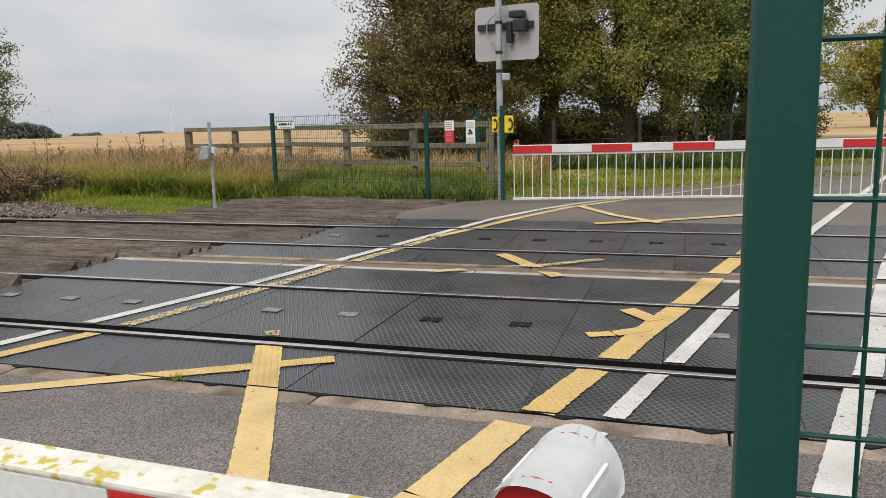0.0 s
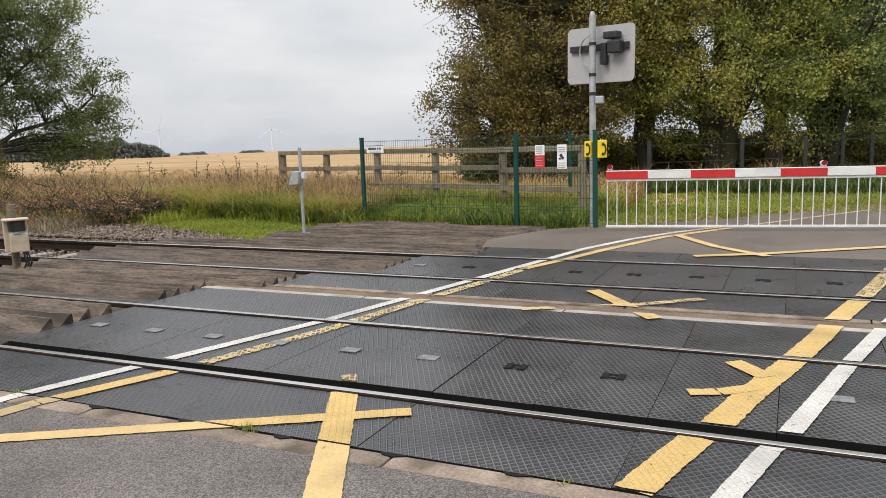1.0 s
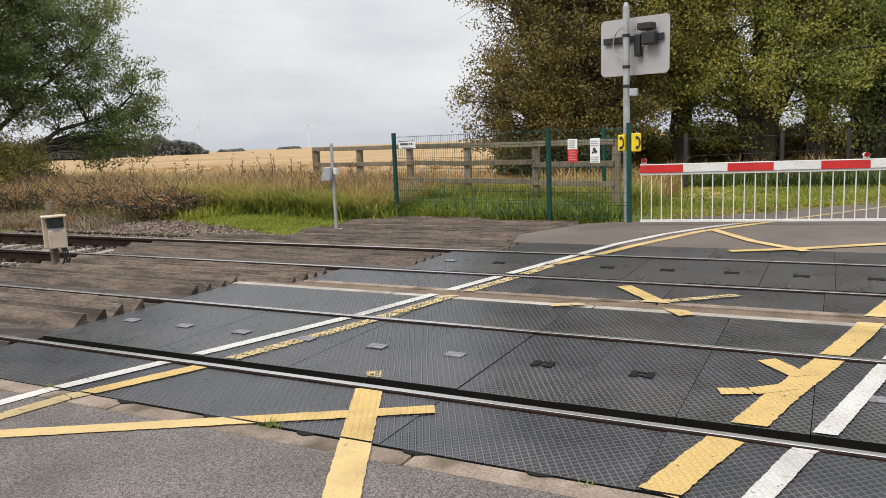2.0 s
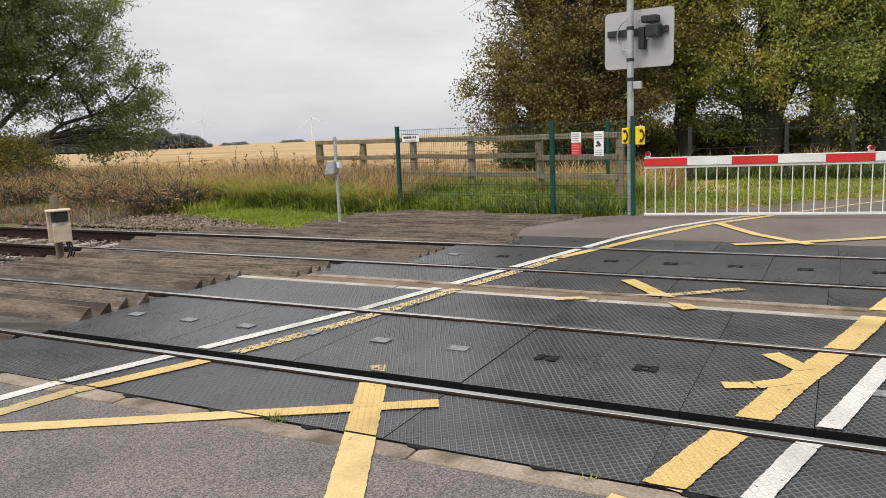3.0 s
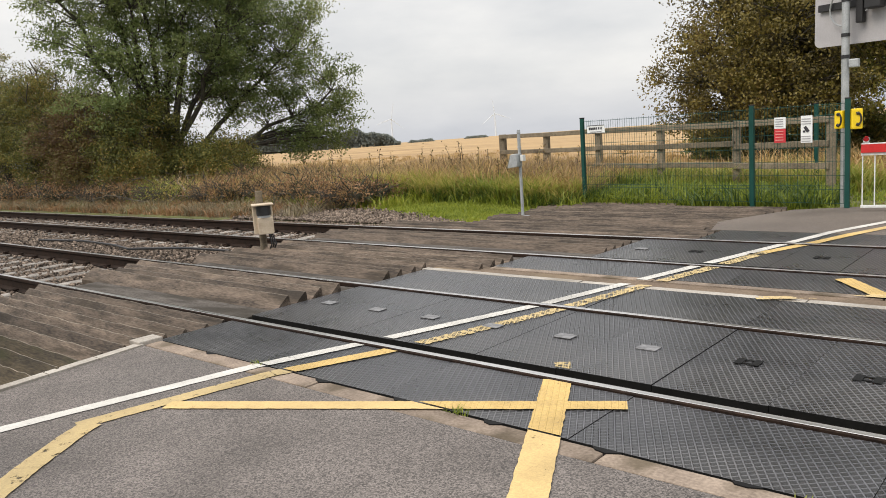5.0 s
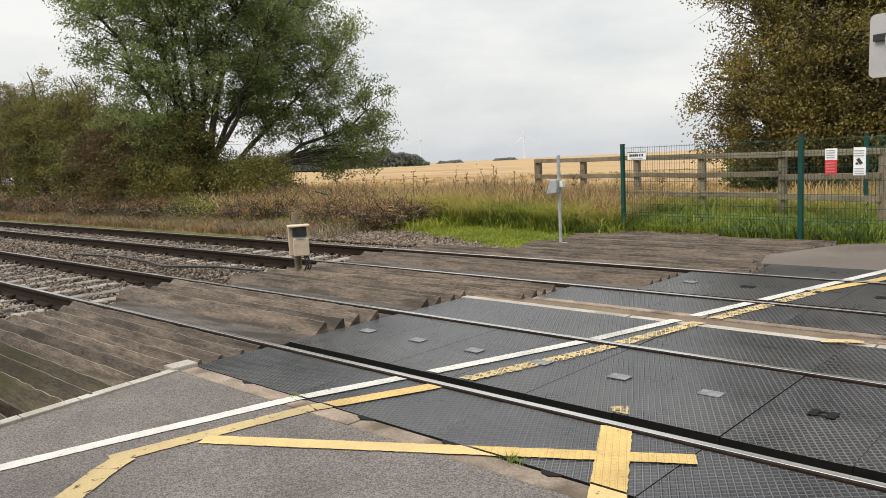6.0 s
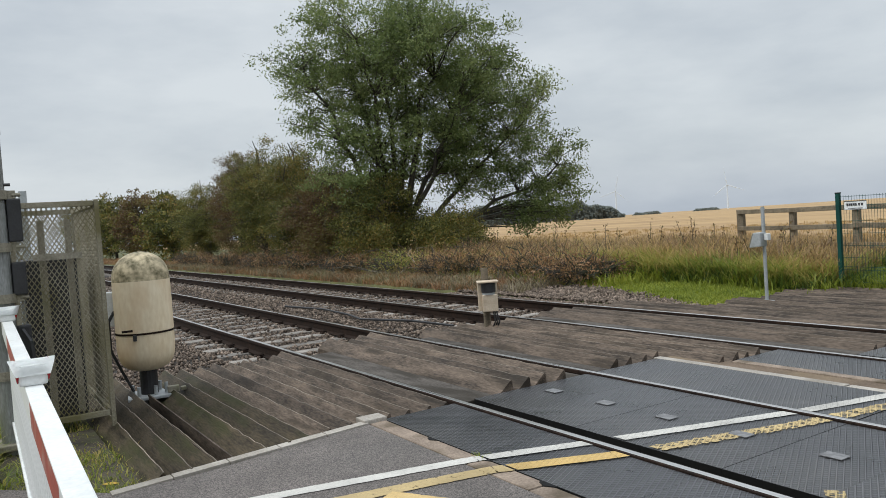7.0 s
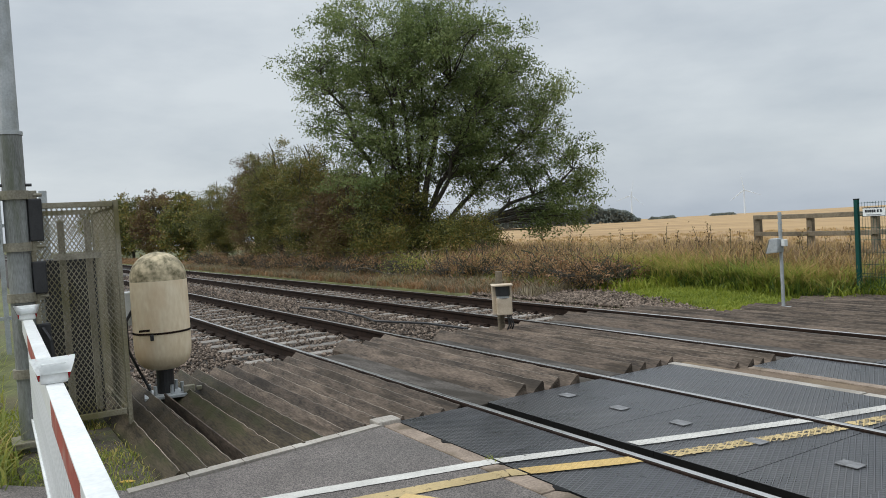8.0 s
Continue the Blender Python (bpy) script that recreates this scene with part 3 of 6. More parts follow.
paint([(-1.0, -2.40), (-1.56, -1.33), (-2.25, -0.02)], 0.165, PAINT_YELLOW, Y)
paint([(-2.31, 0.14), (-2.40, 0.27)], 0.10, PAINT_FAINT, Y)
paint([(-4.07, -1.90), (-4.0, -2.02), (-3.75, -2.35), (-3.1, -3.1)], 0.14, PAINT_FADED, "faded yellow painted box-junction line")
paint([(-1.45, -3.6), (-0.67, -1.62), (-0.50, -0.865)], 0.18, PAINT_YELLOW, Y, 0.0035)
paint([(-0.42, -0.715), (-0.24, -0.04)], 0.165, PAINT_YELLOW, Y, 0.0045)
paint([(-0.19, 0.06), (-0.03, 0.72), (0.14, 1.30), (0.37, 2.19), (0.47, 2.66), (0.72, 3.6)], 0.165, PAINT_YELLOW, Y, 0.0045)
paint([(0.72, 3.6), (1.25, 5.8), (1.75, 7.4)], 0.14, PAINT_FAINT, Y, 0.0035)
paint([(-0.9, -3.6), (-0.22, -1.2), (-0.13, -0.865)], 0.105, PAINT_WHITE, "white painted centre line across the crossing", 0.0025)
paint([(-0.075, -0.70), (0.085, -0.08), (0.15, 0.08), (0.53, 1.60), (1.55, 5.3), (2.35, 7.9), (4.2, 13.8)], 0.105, PAINT_WHITE, "white painted centre line across the crossing", 0.0025)
paint([(0.25, -3.6), (0.74, -1.25), (1.05, -0.05), (1.15, 0.25), (1.85, 3.1), (2.6, 5.85)], 0.135, PAINT_WHITE, "wide white painted line beside the footway", 0.0025)
paint([(-0.36, 0.62), (-0.20, 0.68), (0.0, 0.84)], 0.105, PAINT_YELLOW, Y, 0.0035)
paint([(-0.17, 1.32), (0.04, 1.05)], 0.13, PAINT_YELLOW, Y, 0.0035)
paint([(-1.56, 3.32), (-1.22, 2.87), (-0.82, 2.34)], 0.14, PAINT_YELLOW, Y, 0.0035)
paint([(-0.54, 3.2), (-1.02, 2.83), (-1.95, 2.36)], 0.10, PAINT_FAINT, Y, 0.0035)
paint([(-0.9, 5.62), (-0.2, 5.95), (0.5, 6.40), (1.6, 7.1)], 0.14, PAINT_YELLOW, Y, 0.0035)
paint([(-1.35, 7.51), (-0.73, 6.47), (-0.1, 5.80)], 0.13, PAINT_YELLOW, Y, 0.0035)

# ---- track outside the crossing ----
def kerb_x(y):
    return -5.52 + (-0.87 - y) * 0.16 if y < -0.87 else -5.52


def guard(x0, y0, y1, right, label, skip=None, pitch=0.19, h=0.12, lift=0.085, flats=()):
    """Anti-trespass guard: long ridged slats, sloping on one side and sheer on the other, with flat boards beside some rails."""
    owner = thing("trespass_guard", 0, 0, lift, 0, label, "trespass guard", "ridged trespass guards")
    for fa, fb in flats:
        bm = B()
        xe = right((fa + fb) / 2)
        box(bm, (x0 + 0.3 + xe) / 2, (fa + fb) / 2, -lift - 0.05, xe - x0 - 0.3, fb - fa - 0.01, 0.06, bevel=0.006)
        part("flat_board", bm, GREY_TIMBER, owner, "flat grey board")
    n = round((y1 - y0) / pitch)
    p = (y1 - y0) / n
    for i in range(n):
        ya = y0 + i * p
        if skip and skip[0] < ya + p / 2 < skip[1]:
            continue
        xe = right(ya + p / 2)
        xs = x0 + random.uniform(-0.16, 0.16)
        cuts = [xs, xe + random.uniform(-0.03, 0.03)]
        for a, b in zip(cuts, cuts[1:]):
            bm = B()
            prof = [(0.006, -h - 0.05), (0.006, -h), (p * 0.70, -0.010), (p * 0.76, -0.001), (p * 0.80, -0.001), (p * 0.84, -0.014), (p * 0.88, -h), (p * 0.88, -h - 0.05)]
            sag = random.uniform(-0.012, 0.008)
            m = 30
            rows = []
            for k in range(m):
                x = a + 0.004 + (b - a - 0.008) * k / (m - 1)
                dz, dy = sag + random.uniform(-0.007, 0.003), random.uniform(-0.005, 0.005)
                rows.append([bm.verts.new((x, ya + y + dy, z + dz)) for y, z in prof])
            for va, vb in zip(rows, rows[1:]):
                for k in range(len(prof)):
                    f = bm.faces.new((va[k], vb[k], vb[(k + 1) % len(prof)], va[(k + 1) % len(prof)]))
                    # the narrow flat crest gets the paler timber
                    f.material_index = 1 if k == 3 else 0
            bm.faces.new(rows[0])
            bm.faces.new(rows[-1][::-1])
            bmesh.ops.recalc_face_normals(bm, faces=bm.faces[:])
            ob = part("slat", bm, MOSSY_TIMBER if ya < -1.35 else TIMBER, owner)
            ob.data.materials.append(CREST_TIMBER)
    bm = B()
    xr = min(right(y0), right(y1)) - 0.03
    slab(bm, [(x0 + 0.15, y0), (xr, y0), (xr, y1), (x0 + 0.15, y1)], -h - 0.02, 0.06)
    part("base", bm, GAP_SHADE, owner)


guard(-9.25, -2.56, -0.06, kerb_x, "weathered brown ridged trespass guard beside the near rail", skip=(-2.08, -1.93), pitch=0.18, lift=0.02)
guard(-9.3, 0.42, 1.24, lambda y: -5.53, "weathered brown ridged trespass guard between the near rails", flats=((0.06, 0.41), (1.25, 1.45)))
guard(-9.2, 1.82, 3.28, lambda y: -5.58 if y < 2.6 else -4.9, "weathered brown ridged trespass guard between the two tracks", lift=0.05, flats=((1.57, 1.81), (3.29, 3.47)))
guard(-9.4, 3.92, 4.74, lambda y: -4.18, "weathered dark ridged trespass guard between the far rails", lift=0.035, flats=((3.60, 3.91), (4.75, 4.95)))
guard(-9.3, 5.20, 5.86, lambda y: -3.64, "weathered brown ridged trespass guard beside the far rail", lift=0.01, flats=((5.07, 5.2),))
guard(-7.75, 5.87, 8.35, lambda y: -3.85 + 0.13 * (y - 5.9), "weathered brown ridged trespass guard before the green fence", lift=0.0)
guard(-7.4, 8.35, 8.72, lambda y: -5.4, "weathered brown ridged trespass guard before the green fence", lift=0.0)

bm = B()
for i in range(5):
    ya, yb = -0.87 - i * 0.38, -0.87 - (i + 1) * 0.38
    slab(bm, [(kerb_x(ya) - 0.005, ya), (kerb_x(yb) - 0.005, yb + 0.008), (kerb_x(yb) + 0.085, yb + 0.008), (kerb_x(ya) + 0.085, ya)], 0.012 + random.uniform(-0.003, 0.003), 0.2)
box(bm, -5.53, -0.80, -0.03, 0.16, 0.2, 0.12, bevel=0.012)
tagged(part("kerb_edging", bm, PALE_CONCRETE), "low pale concrete edging beside the asphalt", "kerb", kind="structure")

bm = B()
slab(bm, [(-7.4, -3.15), (-6.6, -3.32), (-5.9, -3.28), (-5.35, -3.1), (-5.16, -2.7), (-5.22, -2.5), (-6.2, -2.56), (-7.4, -2.57)], -0.07, 0.1)
tagged(part("soil_patch", bm, material("soil", (0.030, 0.024, 0.016), (0.085, 0.068, 0.046), scale=6, rough=0.95, bump=1.0, fine=30, stain=(0.06, 0.07, 0.02), stain_scale=3, stain_amount=0.8, dist=0.03)), "bare dark soil with moss beside the road", "soil", kind="structure")

ch = thing("cable_channel", -6.75, -2.01, -0.06, 0, "open dark steel cable channel set between the slats", "cable channel")
bm = B()
box(bm, 0, 0, -0.07, 2.8, 0.13, 0.02)
part("base", bm, BLACK, ch)
for s in (-1, 1):
    bm = B()
    box(bm, 0, s * 0.06, 0, 2.8, 0.012, 0.13)
    part("side", bm, TIMBER, ch)

# sleepers with their rail clips
def sleeper(y_mid):
    s = thing("sleeper", 0, y_mid, 0, 0, "stained pale concrete sleeper under the rails", "sleeper", "concrete sleepers")
    bm = B()
    box(bm, 0, 0, -0.26, 0.24, 2.5, 0.18, bevel=0.02)
    part("body", bm, SLEEPER, s)
    return s


def clip_bm():
    bm = B()
    box(bm, 0, 0, 0, 0.10, 0.07, 0.03, bevel=0.008)
    bar(bm, (-0.03, -0.03, 0.02), (-0.03, 0.05, 0.03), 0.012, 6)
    bar(bm, (0.03, -0.03, 0.02), (0.03, 0.05, 0.03), 0.012, 6)
    return bm


def sleepers():
    proto = {}
    for ym, ya, yb in ((0.75, R1, R2), (4.27, R3, R4)):
        s = sleeper(ym)
        first = None
        for ry in (ya, yb):
            for side in (-1, 1):
                if first is None:
                    c = part("rail_clip", clip_bm(), RAIL_RUST, s, "rusty rail clip")
                    first = c.data
                else:
                    c = tagged(new("rail_clip", first), "rusty rail clip")
                    c.parent = s
                c.matrix_basis = pose(0, ry - ym + side * 0.10, -0.155, 0, 0, 0 if side < 0 else 180)
        s.matrix_world = pose(-9.6, ym, 0.012)
        for k in range(1, 62):
            x = -9.6 - 0.65 * k
            copy_thing(s, pose(x + random.uniform(-0.02, 0.02), ym, 0.012 + random.uniform(-0.006, 0.004), 0, 0, random.uniform(-0.6, 0.6)))


sleepers()


def poly_object(name, verts, size, mat, parent=None):
    """Many separate n-sided faces from an array of shape (count, size, 3)."""
    count = verts.shape[0]
    me = bpy.data.meshes.new(name)
    me.vertices.add(count * size)
    me.vertices.foreach_set("co", verts.reshape(-1).astype(np.float32))
    me.loops.add(count * size)
    me.loops.foreach_set("vertex_index", np.arange(count * size, dtype=np.int32))
    me.polygons.add(count)
    me.polygons.foreach_set("loop_start", np.arange(0, count * size, size, dtype=np.int32))
    me.update(calc_edges=True)
    me.materials.append(mat)
    ob = new(name, me)
    if parent is not None:
        ob.parent = parent
    return ob


def solid_object(name, verts, faces, mat, parent=None):
    """Many copies of one small solid: verts (count, n, 3), faces as triangles of one copy."""
    count, n = verts.shape[:2]
    f = np.array(faces, dtype=np.int32)
    idx = (f[None] + (np.arange(count, dtype=np.int32) * n)[:, None, None]).reshape(-1)
    me = bpy.data.meshes.new(name)
    me.vertices.add(count * n)
    me.vertices.foreach_set("co", verts.reshape(-1).astype(np.float32))
    me.loops.add(len(idx))
    me.loops.foreach_set("vertex_index", idx)
    me.polygons.add(len(idx) // 3)
    me.polygons.foreach_set("loop_start", np.arange(0, len(idx), 3, dtype=np.int32))
    me.update(calc_edges=True)
    me.materials.append(mat)
    ob = new(name, me)
    if parent is not None:
        ob.parent = parent
    return ob


OCTA = [(0, 2, 4), (2, 1, 4), (1, 3, 4), (3, 0, 4), (2, 0, 5), (1, 2, 5), (3, 1, 5), (0, 3, 5)]


def ballast_height(y):
    mid = np.exp(-((y - 2.5) / 0.6) ** 2) * 0.04
    shoulder = np.where(y > 5.9, -(y - 5.9) * 0.08, np.where(y < -0.9, (y + 0.9) * 0.05, 0.0))
    return -0.185 + mid + shoulder


def ballast():
    g = np.random.default_rng(5)
    xs = [-300, -120, -80, -60, -45, -30, -22, -16, -12, -9.3, -7.6]
    ys = [-3.2, -2.4, -0.9, 0, 0.7, 1.5, 2.5, 3.5, 4.3, 5.0, 5.9, 6.5]
    verts = [(x, y, float(ballast_height(np.array(y))) - 0.02) for y in ys for x in xs]
    w = len(xs)
    faces = [(j * w + i, j * w + i + 1, (j + 1) * w + i + 1, (j + 1) * w + i) for j in range(len(ys) - 1) for i in range(w - 1) if not (xs[i] >= -9.4 and ys[j] < 5.8)]
    # bed colour is near-black: shade between the stones is painted into it
    tagged(rawmesh("ballast_bed", verts, faces, material("ballast_bed", (0.012, 0.009, 0.007), (0.045, 0.036, 0.029), scale=14, rough=0.95, bump=1.0, fine=30, dist=0.05)), "ballast bed under the tracks, near-black to paint the shade between stones", "ballast", kind="structure")
    chunks = []
    for x0, x1, dens, size in ((-14, -9.2, 420, 0.024), (-22, -14, 260, 0.027), (-40, -22, 90, 0.036)):
        n = int((x1 - x0) * 9.5 * dens)
        x, y = g.uniform(x0, x1, n), g.uniform(-3.1, 6.35, n)
        keep = np.ones(n, bool)
        for r in (R1, R2, R3, R4):
            keep &= np.abs(y - r) > 0.075
        on = (np.abs(((-9.6 - x) / 0.65 + 0.5) % 1 - 0.5) * 0.65 < 0.115)
        bedded = on & (((y > -0.5) & (y < 2.0)) | ((y > 3.02) & (y < 5.52)))
        keep &= ~bedded | (g.random(n) < np.where(x > -14.0, 0.10, 0.60))
        x, y, bedded = x[keep], y[keep], bedded[keep]
        z = ballast_height(y) + g.uniform(-0.012, 0.022, len(x))
        z = np.where(bedded, -0.145, z)
        chunks.append((x, y, z, size * g.uniform(0.6, 1.5, len(x))))
    n = 15000
    x, y = g.uniform(-14.5, -7.75, n), g.uniform(5.2, 7.6, n)
    keep = y < 6.15 + np.clip((-7.75 - x) * 0.30, 0, 1.0) + g.normal(0, 0.10, n)
    x, y = x[keep], y[keep]
    chunks.append((x, y, np.where(y > 5.9, -0.075 + 0.07 * np.clip((y - 6.3) / 1.0, 0, 1), -0.12) + g.uniform(-0.01, 0.015, len(x)), 0.027 * g.uniform(0.6, 1.5, len(x))))
    x, y, z, s = (np.concatenate(c) for c in zip(*chunks))
    n = len(x)
    ax = g.normal(size=(n, 3, 3))
    q, _ = np.linalg.qr(ax)
    ext = s[:, None] * g.uniform(0.6, 1.35, (n, 3))
    pts = np.empty((n, 6, 3))
    for k in range(3):
        pts[:, 2 * k] = q[:, :, k] * ext[:, k:k + 1]
        pts[:, 2 * k + 1] = -q[:, :, k] * ext[:, k:k + 1] * g.uniform(0.5, 1.0, (n, 1))
    pts += np.stack([x, y, z], 1)[:, None]
    ob = solid_object("ballast_stones", pts, OCTA, STONE)
    tagged(ob, "loose grey and brown ballast stones between the rails", "ballast", kind="stuff")


ballast()

bm = B()
tube(bm, [(-10.0, 2.9, -0.10), (-11.0, 2.75, -0.08), (-12.0, 2.3, -0.07), (-13.0, 2.55, -0.09), (-14.5, 2.7, -0.10), (-16, 2.45, -0.1)], 0.02, 6)
tagged(part("cable", bm, BLACK), "black cable lying loose on the ballast", "cable")


# ---- fences ----
def mesh_panel(p, q, z0, z1, parent, name="mesh_panel", mat=None, pitch=0.05, r=0.0028, levels=None):
    bm = B()
    d = Vector(q) - Vector(p)
    n = max(1, round(d.length / pitch))
    for i in range(n + 1):
        c = Vector(p) + d * i / n
        bar(bm, (c.x, c.y, z0), (c.x, c.y, z1 + 0.02), r, 4, cap=False)
    if levels is None:
        k = round((z1 - z0) / 0.2)
        levels = [z0 + (z1 - z0) * i / k for i in range(k + 1)]
        levels += [levels[1] + 0.05, levels[-2] + 0.05]
    for z in levels:
        bar(bm, (p[0], p[1], z), (q[0], q[1], z), r * 1.2, 4, cap=False)
    return part(name, bm, mat or GREEN_STEEL, parent)


def green_fence(label, pts, height, post=0.065, name="mesh_fence", near=False):
    f = thing(name, 0, 0, 0, 0, label, "fence", "green mesh fences")
    for i, (x, y) in enumerate(pts):
        bm = B()
        box(bm, x, y, height / 2 - 0.05, post, post, height + 0.1, bevel=0.006)
        pst = part("post", bm, GREEN_STEEL, f)
        bm = B()
        box(bm, x, y, height + 0.008, post + 0.008, post + 0.008, 0.018, bevel=0.004)
        part("cap", bm, BLACK, pst, "black plastic post cap")
    for a, b in zip(pts, pts[1:]):
        mesh_panel(a, b, 0.06, height - 0.06, f, pitch=0.1 if near else 0.05, levels=(0.06, 0.22, 0.40, 0.58, 0.75, 0.925, 1.0, 1.107, 1.277, 1.45, 1.63, 1.8, 1.9) if near else None)
    return f


G1, G2, G3 = (-7.35, 8.95), (-4.09, 8.46), (-2.71, 8.28)
green_fence("dark green steel mesh fence standing before the field", [G1, G2, G3], 1.53)
green_fence("dark green steel mesh fence running back to the trees", [(-3.89, 11.12), (-3.42, 11.2)], 1.50)

wf = thing("timber_fence", 0, 0, 0, 0, "weathered brown post and rail timber fence", "fence")
FA, FB = Vector((-11.9, 12.6)), Vector((-1.6, 9.3))
posts = []
for i in range(6):
    c = FA + (FB - FA) * (i / 6)
    h = 1.30 + random.uniform(-0.03, 0.03)
    bm = B()
    box(bm, c.x, c.y, h / 2 - 0.1, 0.17 if i == 0 else 0.13, 0.12, h + 0.2, bevel=0.015)
    part("post", bm, FENCE_WOOD, wf)
    posts.append(c)
for a, b in zip(posts, posts[1:]):
    for z in (1.24, 0.86, 0.50):
        d = (b - a).to_3d()
        m = Matrix.Translation((*((a + b) / 2), z + random.uniform(-0.02, 0.02))) @ pose(0, 0, 0, 0, random.uniform(-0.8, 0.8), math.degrees(math.atan2(d.y, d.x)))
        bm = B()
        box(bm, 0, -0.08, 0, d.length + 0.02, 0.05, 0.10, m, bevel=0.01)
        part("rail", bm, FENCE_WOOD, wf)

lf = thing("lane_fence", 0, 0, 0, 0, "thin dark metal post and wire fence under the trees", "fence")
lpts = [(-3.0, 15.0), (-1.0, 16.2), (0.4, 17.2), (1.3, 18.8), (2.1, 20.5), (3.0, 23.0), (4.2, 27.0)]
for x, y in lpts:
    bm = B()
    box(bm, x, y, 0.58, 0.09, 0.09, 1.36, bevel=0.01)
    part("post", bm, BLACK, lf)
for a, b in zip(lpts, lpts[1:]):
    for z in (0.35, 0.75, 1.15):
        bm = B()
        bar(bm, (*a, z), (*b, z), 0.007, 5)
        part("wire", bm, BLACK, lf)

# the fence post close to the camera and the mesh beside it
green_fence("dark green steel fence post with mesh, beside the road", [(0.319, -3.135), (2.6, -3.10)], 1.95, post=0.067, near=True)


# ---- barriers ----
HOOD_WHITE = material("hood_white", (0.78, 0.80, 0.79), (0.86, 0.88, 0.87), scale=6, rough=0.4, bump=0.03)


def lamp_unit(parent, x, y, z, k=1.0, turn=0.0):
    hood = B()
    seg = 18
    rows = []
    for yy, r in ((-0.09 * k, 0.062 * k), (-0.045 * k, 0.060 * k), (0.045 * k, 0.060 * k), (0.09 * k, 0.062 * k)):
        rows.append([hood.verts.new((x + r * math.cos(math.pi * i / seg), y + yy * (0.72 + 0.28 * math.sin(math.pi * i / seg)), z + 0.055 + r * 1.05 * math.sin(math.pi * i / seg))) for i in range(seg + 1)])
    for a, b in zip(rows, rows[1:]):
        for i in range(seg):
            hood.faces.new((a[i], a[i + 1], b[i + 1], b[i]))
    bmesh.ops.solidify(hood, geom=hood.faces[:], thickness=0.006)
    about = pose(x, y, 0, 0, 0, turn) @ pose(-x, -y, 0)
    hood.transform(about)
    bmesh.ops.recalc_face_normals(hood, faces=hood.faces[:])
    h = part("lamp_hood", hood, HOOD_WHITE, parent, "white curved lamp hood", smooth=True)
    bm = B()
    box(bm, x, y, z + 0.055, 0.10 * k, 0.11 * k, 0.09 * k, bevel=0.012)
    bm.transform(about)
    part("lamp_body", bm, WHITE_PAINT, h)
    for s in (-1, 1):
        bm = B()
        bar(bm, (x, y + s * 0.055 * k, z + 0.070), (x, y + s * 0.068 * k, z + 0.068), 0.050 * k, 20)
        bm.transform(about)
        part("lens", bm, LENS_RED, h, "red lamp lens")
    bm = B()
    box(bm, x, y, z + 0.01, 0.085, 0.06, 0.03, bevel=0.004)
    part("lamp_bracket", bm, GALV, h)


def barrier(label, x, y, turn, length, lamps, tilt=0.0, top=0.92, band=0.62, depth=0.115, wide=0.08, gap=0.115, first_red=True, lichen=False, machine=True, cuts=()):
    """A lowered boom along local x from its tip: banded beam, white lower rail, hanging rods and a bottom rail."""
    b = thing("level_crossing_barrier", x, y, 0, turn, label, "barrier", "lowered crossing barriers")
    b.matrix_world = pose(x, y, 0, 0, 0, turn) @ pose(0, 0, 0, 0, -tilt, 0)
    cuts = cuts or [min(length, i * band) for i in range(math.ceil(length / band) + 1)]
    for i, (a, e) in enumerate(zip(cuts, cuts[1:])):
        bm = B()
        box(bm, (a + e) / 2, 0, top - depth / 2, e - a - 0.001, wide, depth, bevel=0.004)
        red = (i % 2 == 0) == first_red
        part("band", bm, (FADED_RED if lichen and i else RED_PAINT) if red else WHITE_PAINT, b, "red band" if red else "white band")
    cut = 1.7 if lichen else 0.0
    for a, e, mat, lab in ((0.0, cut, LICHEN, "white top strip spotted with yellow lichen"), (cut, length, WHITE_PAINT, "white top strip")):
        if e > a:
            bm = B()
            box(bm, (a + e) / 2, 0, top + 0.004, e - a, wide * 1.04, 0.012, bevel=0.005)
            part("top_strip", bm, mat, b, lab)
    bm = B()
    box(bm, length / 2, 0, top - depth - 0.02, length, 0.04, 0.035, bevel=0.004)
    part("upper_rail", bm, WHITE_PAINT, b)
    bm = B()
    box(bm, length / 2, 0, 0.06, length, 0.04, 0.035, bevel=0.004)
    part("bottom_rail", bm, WHITE_PAINT, b)
    rod = None
    k = int(length / gap)
    for i in range(k + 1):
        if rod is None:
            bm = B()
            bar(bm, (0, 0, 0.06), (0, 0, top - depth - 0.02), 0.0085, 6, cap=False)
            ob = part("rod", bm, WHITE_PAINT, b)
            rod = ob.data
        else:
            ob = new("rod", rod)
            ob.parent = b
        ob.location = (0.02 + i * (length - 0.04) / k, 0, 0)
    for lx in lamps:
        lamp_unit(b, lx, 0, top, 1.0 if lichen else 0.7, -9 if lichen and lx < 1 else 0)
    if machine:
        bm = B()
        box(bm, length + 0.35, 0, 0.45, 0.62, 0.5, 0.9 + 0.1, bevel=0.03)
        part("machine_box", bm, CAGE_STEEL, b, "grey steel barrier machine")
    return b


LICHEN = material("lichen_white", (0.44, 0.42, 0.35), (0.64, 0.62, 0.55), scale=6, rough=0.7, bump=0.3, fine=40, stain=(0.40, 0.33, 0.015), stain_scale=26, stain_amount=0.9, stain_at=0.56)
barrier("lowered red and white crossing barrier with hanging white rods", -2.47, 7.97, 10.0, 8.2, (0.06, 3.05, 6.0), first_red=True, gap=0.145, top=0.905)
